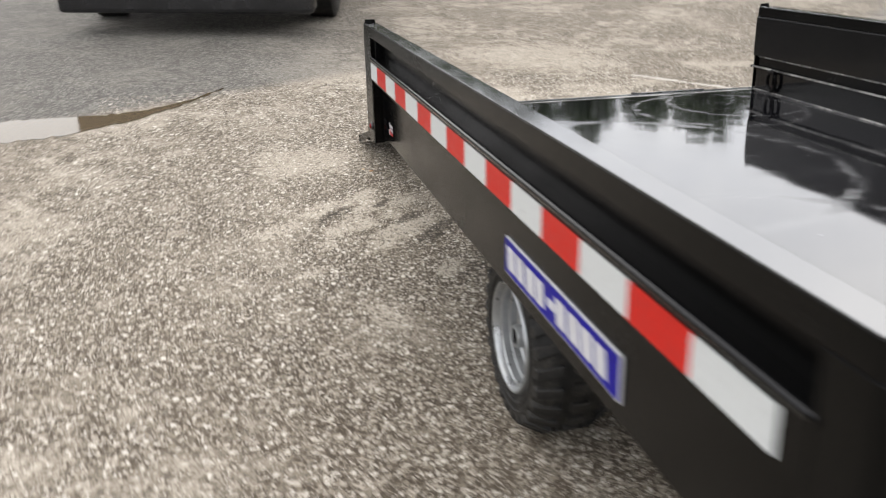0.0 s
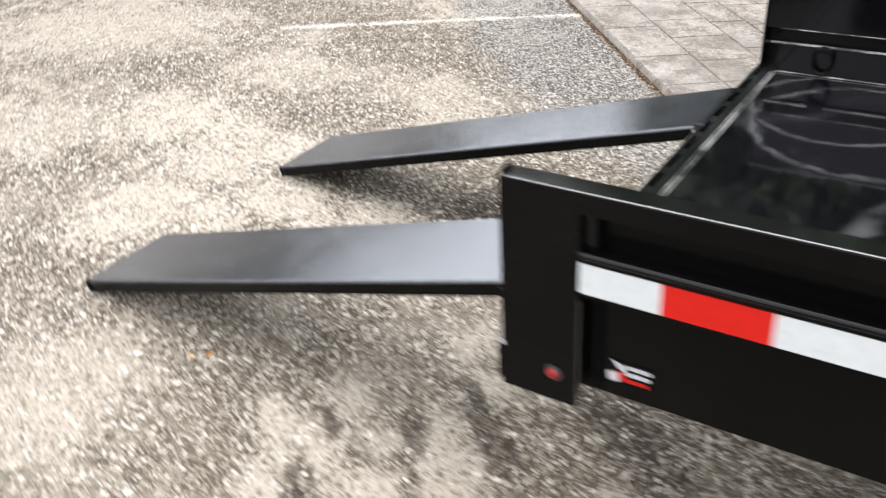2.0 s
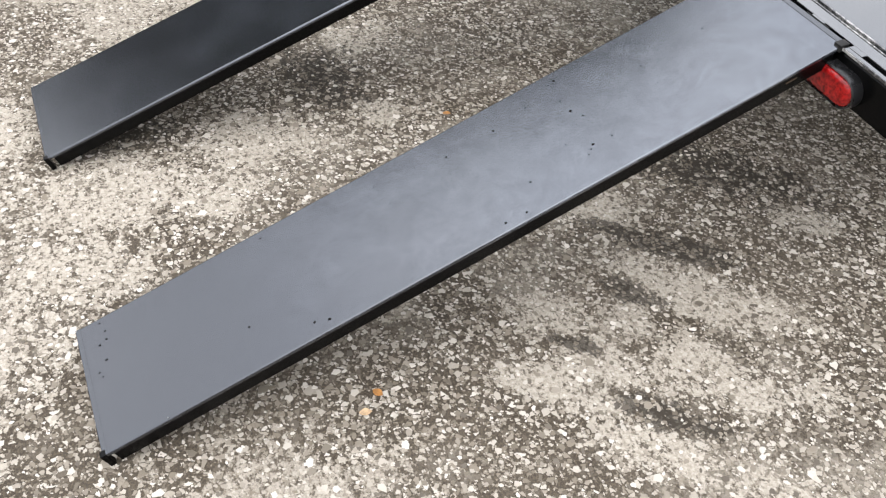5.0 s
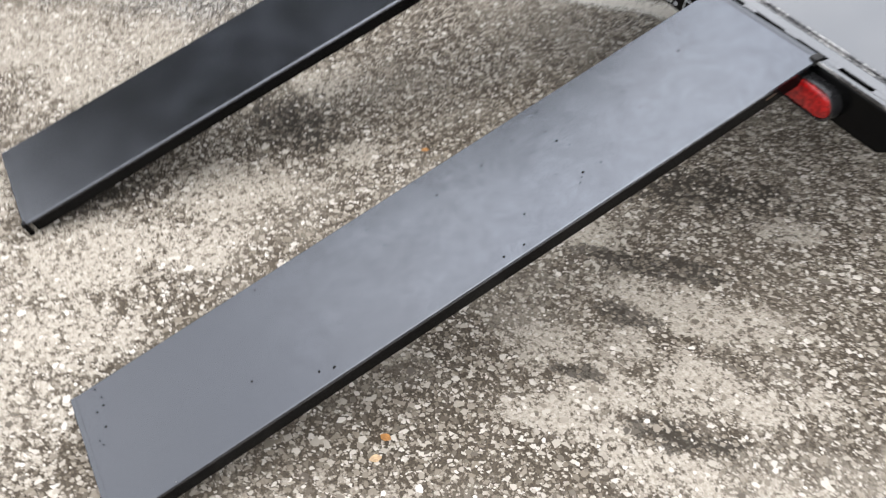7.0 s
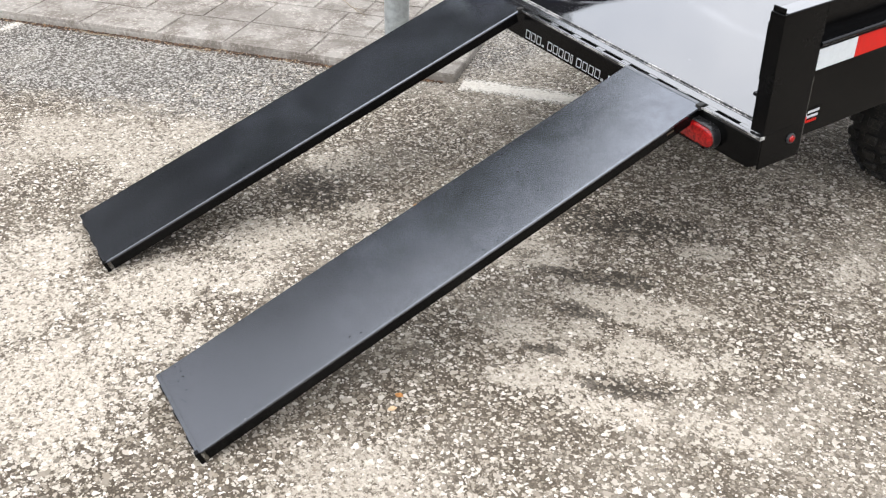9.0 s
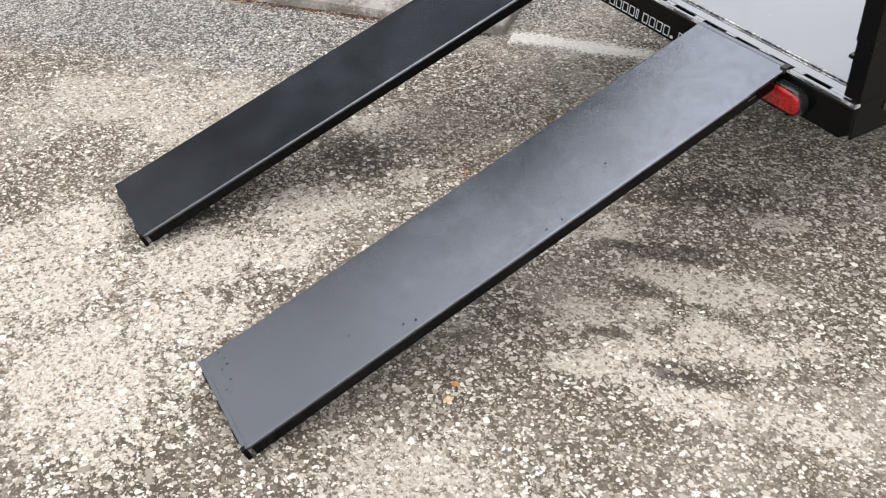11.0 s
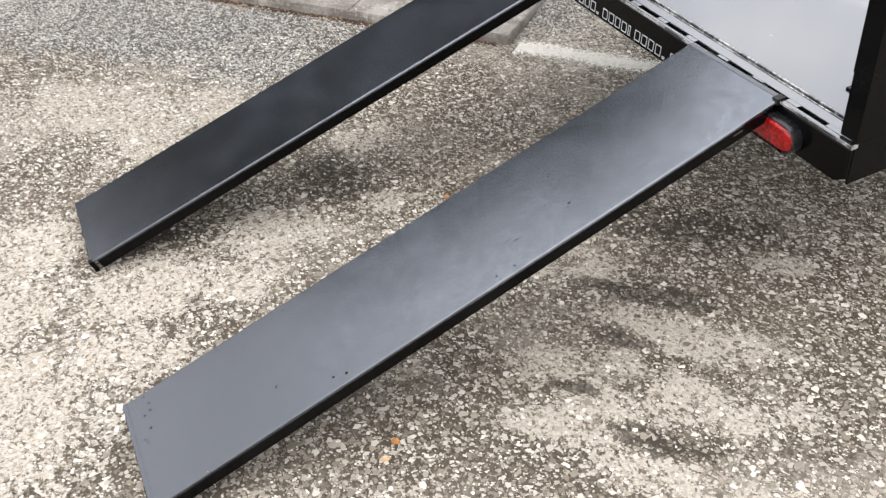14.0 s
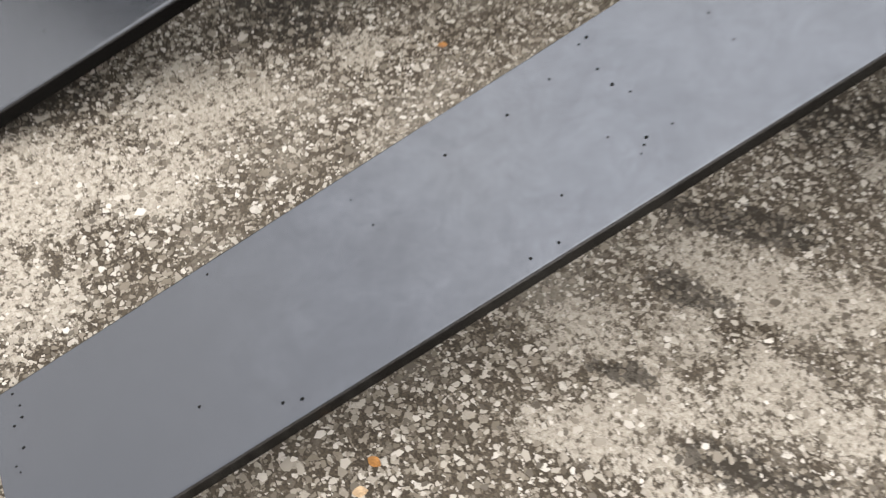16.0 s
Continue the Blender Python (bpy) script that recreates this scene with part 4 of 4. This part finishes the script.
# ---- parked dark car across the lot ----
def car(m):
    root = empty("car", m, "dark parked car standing on the lot beyond the puddle", "car")
    M_GLASS = simple("dark_glass", (0.01, 0.012, 0.013), 0.04, 0, 0.1, 3, 0.0)
    low = [(-2.25, 0.34), (-2.28, 0.62), (-2.1, 0.86), (-0.9, 0.92), (1.0, 0.95), (2.0, 0.98), (2.26, 0.80), (2.25, 0.34)]

    def arch(cx):
        return [(cx + 0.38 * math.cos(t), 0.32 + 0.38 * math.sin(t)) for t in [math.pi * k / 10 for k in range(11)]]
    bottom = [(2.15, 0.24)] + [(x, max(z, 0.24)) for x, z in arch(1.35)] + [(x, max(z, 0.24)) for x, z in arch(-1.4)] + [(-2.15, 0.24)]
    outline = low + bottom
    bm = bmesh.new()
    a = [bm.verts.new((x, -0.88, z)) for x, z in outline]
    c = [bm.verts.new((x, 0.88, z)) for x, z in outline]
    for i in range(len(outline)):
        j = (i + 1) % len(outline)
        bm.faces.new((a[i], a[j], c[j], c[i]))
    bm.faces.new(a[::-1])
    bm.faces.new(c)
    body = part("body", bm, M_CARPAINT, root)
    roofline = [(-1.25, 0.921), (-0.35, 1.42), (0.9, 1.45), (1.75, 0.975)]
    bm = bmesh.new()
    a = [bm.verts.new((x, -0.80 if z < 1 else -0.62, z)) for x, z in roofline]
    c = [bm.verts.new((x, 0.80 if z < 1 else 0.62, z)) for x, z in roofline]
    for i in range(3):
        bm.faces.new((a[i], a[i + 1], c[i + 1], c[i]))
    bm.faces.new(a[::-1])
    bm.faces.new(c)
    bmesh.ops.bevel(bm, geom=list(bm.edges), offset=0.04, segments=2, affect="EDGES")
    part("cabin", bm, M_CARPAINT, root, smooth=True)
    for sy in (-1, 1):
        for x0, x1, x2, x3 in ((-0.95, -0.32, 0.22, 0.22), (0.28, 0.28, 0.85, 1.35)):
            bm = bmesh.new()
            vs = [bm.verts.new((x, sy * y, z)) for x, y, z in ((x0, 0.795, 1.0), (x1, 0.655, 1.36), (x2, 0.655, 1.37), (x3, 0.795, 1.0))]
            bm.faces.new(vs)
            e = bmesh.ops.extrude_face_region(bm, geom=list(bm.faces))
            bmesh.ops.translate(bm, verts=[v for v in e["geom"] if isinstance(v, bmesh.types.BMVert)], vec=(0, sy * 0.02, 0))
            part("side_window", bm, M_GLASS, root)
        part("headlight", boxes((-2.27, -2.15, sy * 0.72 - 0.13, sy * 0.72 + 0.13, 0.64, 0.74), bev=0.02), M_TAPE_W, root)
        part("tail_light", boxes((2.16, 2.275, sy * 0.74 - 0.1, sy * 0.74 + 0.1, 0.66, 0.82), bev=0.02), M_LENS, root)
        for cx in (-1.4, 1.35):
            prof = [(-0.1, 0.19), (-0.11, 0.27), (-0.085, 0.315), (0.085, 0.315), (0.11, 0.27), (0.1, 0.19)]
            w = part("wheel", lathe(prof, 32), M_RUBBER, root, smooth=True)
            w.matrix_local = Matrix.Translation((cx, sy * 0.80, 0.315)) @ Matrix.Rotation(math.pi / 2, 4, "Z")
            part("wheel_rim", lathe([(sy * 0.09, 0.192), (sy * 0.06, 0.18), (sy * 0.07, 0.06), (sy * 0.08, 0.0005)], 24), M_RIM, w)
    part("bumper", boxes((-2.33, -2.2, -0.82, 0.82, 0.30, 0.5), bev=0.03), M_CARPAINT, root)
    part("bumper", boxes((2.2, 2.33, -0.86, 0.86, 0.15, 0.5), bev=0.03), M_CARPAINT, root)
    return root


car(pose(0.98, -6.50, 0, 0, 0, 76) @ Matrix.Diagonal((1, 1.14, 1.2, 1)))


# ---- fallen leaves ----
def fallen_leaf(x, y, size, turn, material, label):
    bm = bmesh.new()
    n1 = 7
    mid, lft, rgt = [], [], []
    for i in range(n1):
        t = i / (n1 - 1)
        w = 0.36 * size * math.sin(math.pi * min(1, t * 0.95 + 0.03)) ** 0.8
        z = 0.003 + 0.10 * size * t * t
        mid.append(bm.verts.new((size * (t - 0.5), 0, z)))
        lft.append(bm.verts.new((size * (t - 0.5), w, z + 0.16 * w)))
        rgt.append(bm.verts.new((size * (t - 0.5), -w, z + 0.22 * w)))
    for i in range(n1 - 1):
        bm.faces.new((mid[i], mid[i + 1], lft[i + 1], lft[i]))
        bm.faces.new((rgt[i], rgt[i + 1], mid[i + 1], mid[i]))
    ob = tagged(part("fallen_leaf", bm, material), label, "leaf", "fallen leaves on the ground")
    ob.matrix_world = pose(x, y, 0, 0, 0, turn)


M_DRY = simple("dry_leaf", (0.42, 0.19, 0.05), 0.6, 0, 0.35, 150, 0.2)
M_DRY2 = simple("pale_leaf", (0.55, 0.38, 0.22), 0.6, 0, 0.3, 150, 0.2)
M_BROWN = simple("brown_leaf", (0.1, 0.06, 0.035), 0.7, 0, 0.35, 150, 0.2)
fallen_leaf(0.666, -0.856, 0.022, 30, M_DRY, "small curled orange leaf lying on the asphalt")
fallen_leaf(0.698, -0.890, 0.022, 75, M_DRY2, "small pale tan leaf lying on the asphalt")
fallen_leaf(0.695, -2.13, 0.035, 10, M_BROWN, "small dark brown leaf lying on the asphalt")
fallen_leaf(-0.06, -0.42, 0.02, 60, M_DRY, "small curled orange leaf lying on the asphalt")


# ---- dry twigs ----
def dry_twig(start, end, seed, label):
    """A thin crooked twig with one side shoot, lying flat."""
    rng = random.Random(seed)
    a, b = Vector(start), Vector(end)
    side = Vector((-(b - a).y, (b - a).x, 0)).normalized()
    bm = bmesh.new()

    def stem(points, r0, r1):
        rings = []
        for i, p in enumerate(points):
            q = points[min(i + 1, len(points) - 1)] - points[max(i - 1, 0)]
            turn = q.to_track_quat("Z", "Y").to_matrix()
            r = r0 + (r1 - r0) * i / (len(points) - 1)
            rings.append([bm.verts.new(p + turn @ Vector((r * math.cos(t), r * math.sin(t), 0))) for t in [math.pi * k / 3 for k in range(6)]])
        for p, q in zip(rings, rings[1:]):
            for k in range(6):
                bm.faces.new((p[k], p[(k + 1) % 6], q[(k + 1) % 6], q[k]))
        bm.faces.new(rings[0][::-1])
        bm.faces.new(rings[-1])
    pts = [a.lerp(b, k / 7) + side * rng.uniform(-0.006, 0.006) for k in range(8)]
    stem(pts, 0.0024, 0.0011)
    stem([pts[4], pts[4] + (b - a).normalized() * 0.025 + side * 0.015, pts[4] + (b - a).normalized() * 0.045 + side * 0.035], 0.0014, 0.0007)
    tagged(part("twig", bm, M_TWIG, smooth=True), label, "twig", "dry twigs beside the kerb")


M_TWIG = simple("dry_twig_bark", (0.24, 0.19, 0.13), 0.8, 0, 0.35, 120, 0.2)
dry_twig((-1.868, 0.142, 0.0365), (-1.588, 0.139, 0.0365), 1, "thin pale dry twig lying on the stamped pavement")
dry_twig((-2.042, -1.029, 0.0035), (-1.887, -0.898, 0.0035), 2, "short brown dry twig lying along the kerb")
dry_twig((-1.657, -0.680, 0.0035), (-1.554, -0.600, 0.0035), 3, "short brown dry twig lying along the kerb")


# ---- paving slabs of the stamped pavement ----
def paving_slabs():
    rng = random.Random(11)
    kinds = {}

    def slab(lx, ly):
        key = (lx, ly)
        if key not in kinds:
            bm = bmesh.new()
            box(bm, 0.0015, lx - 0.0015, 0.0015, ly - 0.0015, -0.01, 0.006)
            top = [e for e in bm.edges if all(v.co.z > 0 for v in e.verts)]
            bmesh.ops.bevel(bm, geom=top, offset=0.004, segments=2, affect="EDGES")
            me = bpy.data.meshes.new("paving_slab")
            bm.to_mesh(me)
            bm.free()
            me.materials.append(M_PAVE)
            kinds[key] = me
        return kinds[key]
    y, row = 0.0, 0
    while y < 2.2:
        dy = (0.20, 0.28, 0.18, 0.30)[row % 4] if row else 0.26
        x = 0.0
        while x < 3.8:
            lx = rng.choice((0.18, 0.24, 0.30, 0.36)) if row else rng.choice((0.24, 0.32, 0.38))
            ob = new("paving_slab", slab(lx, dy))
            ob.parent = pave
            ob.matrix_local = pose(x, -y - dy, 0.028 + rng.uniform(-0.0008, 0.0008), rng.uniform(-0.2, 0.2), rng.uniform(-0.2, 0.2), 0)
            x += lx
        y += dy
        row += 1


paving_slabs()


# ---- leaf litter and grit along the kerb ----
def kerb_litter():
    rng = np.random.default_rng(17)
    k = 3600
    u = rng.uniform(0.05, 3.4, k)
    v = np.abs(rng.normal(0, 0.012, k)) + 0.001
    size = rng.uniform(0.003, 0.011, k)
    ang = rng.uniform(0, 2 * math.pi, k)
    faces, verts = [], []
    for i in range(k):
        c, d = math.cos(ang[i]) * size[i], math.sin(ang[i]) * size[i]
        z = 0.0015 + 0.5 * size[i] * rng.uniform(0.2, 1.0)
        o = len(verts)
        verts += [(u[i] - c, v[i] - d, 0.0005), (u[i] + 0.5 * d, v[i] - 0.5 * c, 0.0005), (u[i] + c, v[i] + d, 0.0005), (u[i] - 0.5 * d, v[i] + 0.5 * c, 0.0005), (u[i], v[i], z)]
        faces += [(o, o + 1, o + 4), (o + 1, o + 2, o + 4), (o + 2, o + 3, o + 4), (o + 3, o, o + 4)]
    me = bpy.data.meshes.new("kerb_litter")
    me.from_pydata(verts, [], faces)
    m, n, l, b = nodes_of("litter_bits")
    isl = n.new("ShaderNodeNewGeometry").outputs["Random Per Island"]
    l.new(ramp(n, l, isl, [(0.0, (0.018, 0.011, 0.007)), (0.6, (0.055, 0.03, 0.016)), (0.88, (0.16, 0.08, 0.035)), (1.0, (0.36, 0.28, 0.18))]), b.inputs["Base Color"])
    b.inputs["Roughness"].default_value = 0.85
    me.materials.append(m)
    ob = tagged(new("kerb_litter", me), "brown leaf litter and grit along the kerb", "litter", kind="stuff")
    ob.matrix_world = PAVE


kerb_litter()


# ---- proud aggregate chips, too many to count ----
def chip_field():
    rng = np.random.default_rng(7)
    k = 42000
    cx, cy = rng.uniform(-1.3, 2.0, k), rng.uniform(-2.5, 1.6, k)
    r = np.clip(rng.lognormal(math.log(0.0041), 0.42, k), 0.002, 0.0115)
    h = rng.uniform(0.0004, 0.0014, k)
    ang = rng.uniform(0, 2 * math.pi, k)
    stretch = rng.uniform(0.55, 1.0, k)
    S = 5
    t = np.arange(S) * 2 * math.pi / S + rng.uniform(-0.35, 0.35, (k, S))
    rad = r[:, None] * rng.uniform(0.75, 1.2, (k, S))
    ux, uy = rad * np.cos(t), rad * np.sin(t) * stretch[:, None]
    ca, sa = np.cos(ang)[:, None], np.sin(ang)[:, None]
    X, Y = ux * ca - uy * sa, ux * sa + uy * ca
    tilt = rng.uniform(-0.0004, 0.0004, (k, S))
    base = np.stack([cx[:, None] + X * 1.12, cy[:, None] + Y * 1.12, np.full((k, S), -0.001)], 2)
    top = np.stack([cx[:, None] + X * 0.9, cy[:, None] + Y * 0.9, h[:, None] + tilt], 2)
    v = np.concatenate([base, top], 1).reshape(-1, 3)
    o = np.arange(k) * 2 * S
    i = np.arange(S)
    j = (i + 1) % S
    quads = (o[:, None, None] + np.stack([i, j, j + S, i + S], 1)[None]).reshape(-1, 4)
    tops = o[:, None] + S + i[None]
    faces = quads.tolist() + tops.tolist()
    me = bpy.data.meshes.new("aggregate_chips")
    me.from_pydata(v.tolist(), [], faces)
    m, n, l, b = nodes_of("pale_stone_chip")
    isl = n.new("ShaderNodeNewGeometry").outputs["Random Per Island"]
    l.new(ramp(n, l, isl, TONES), b.inputs["Base Color"])
    b.inputs["Roughness"].default_value = 0.6
    me.materials.append(m)
    tagged(new("aggregate_chips", me), "pale angular stone chips set in the asphalt", "gravel", kind="stuff")


chip_field()
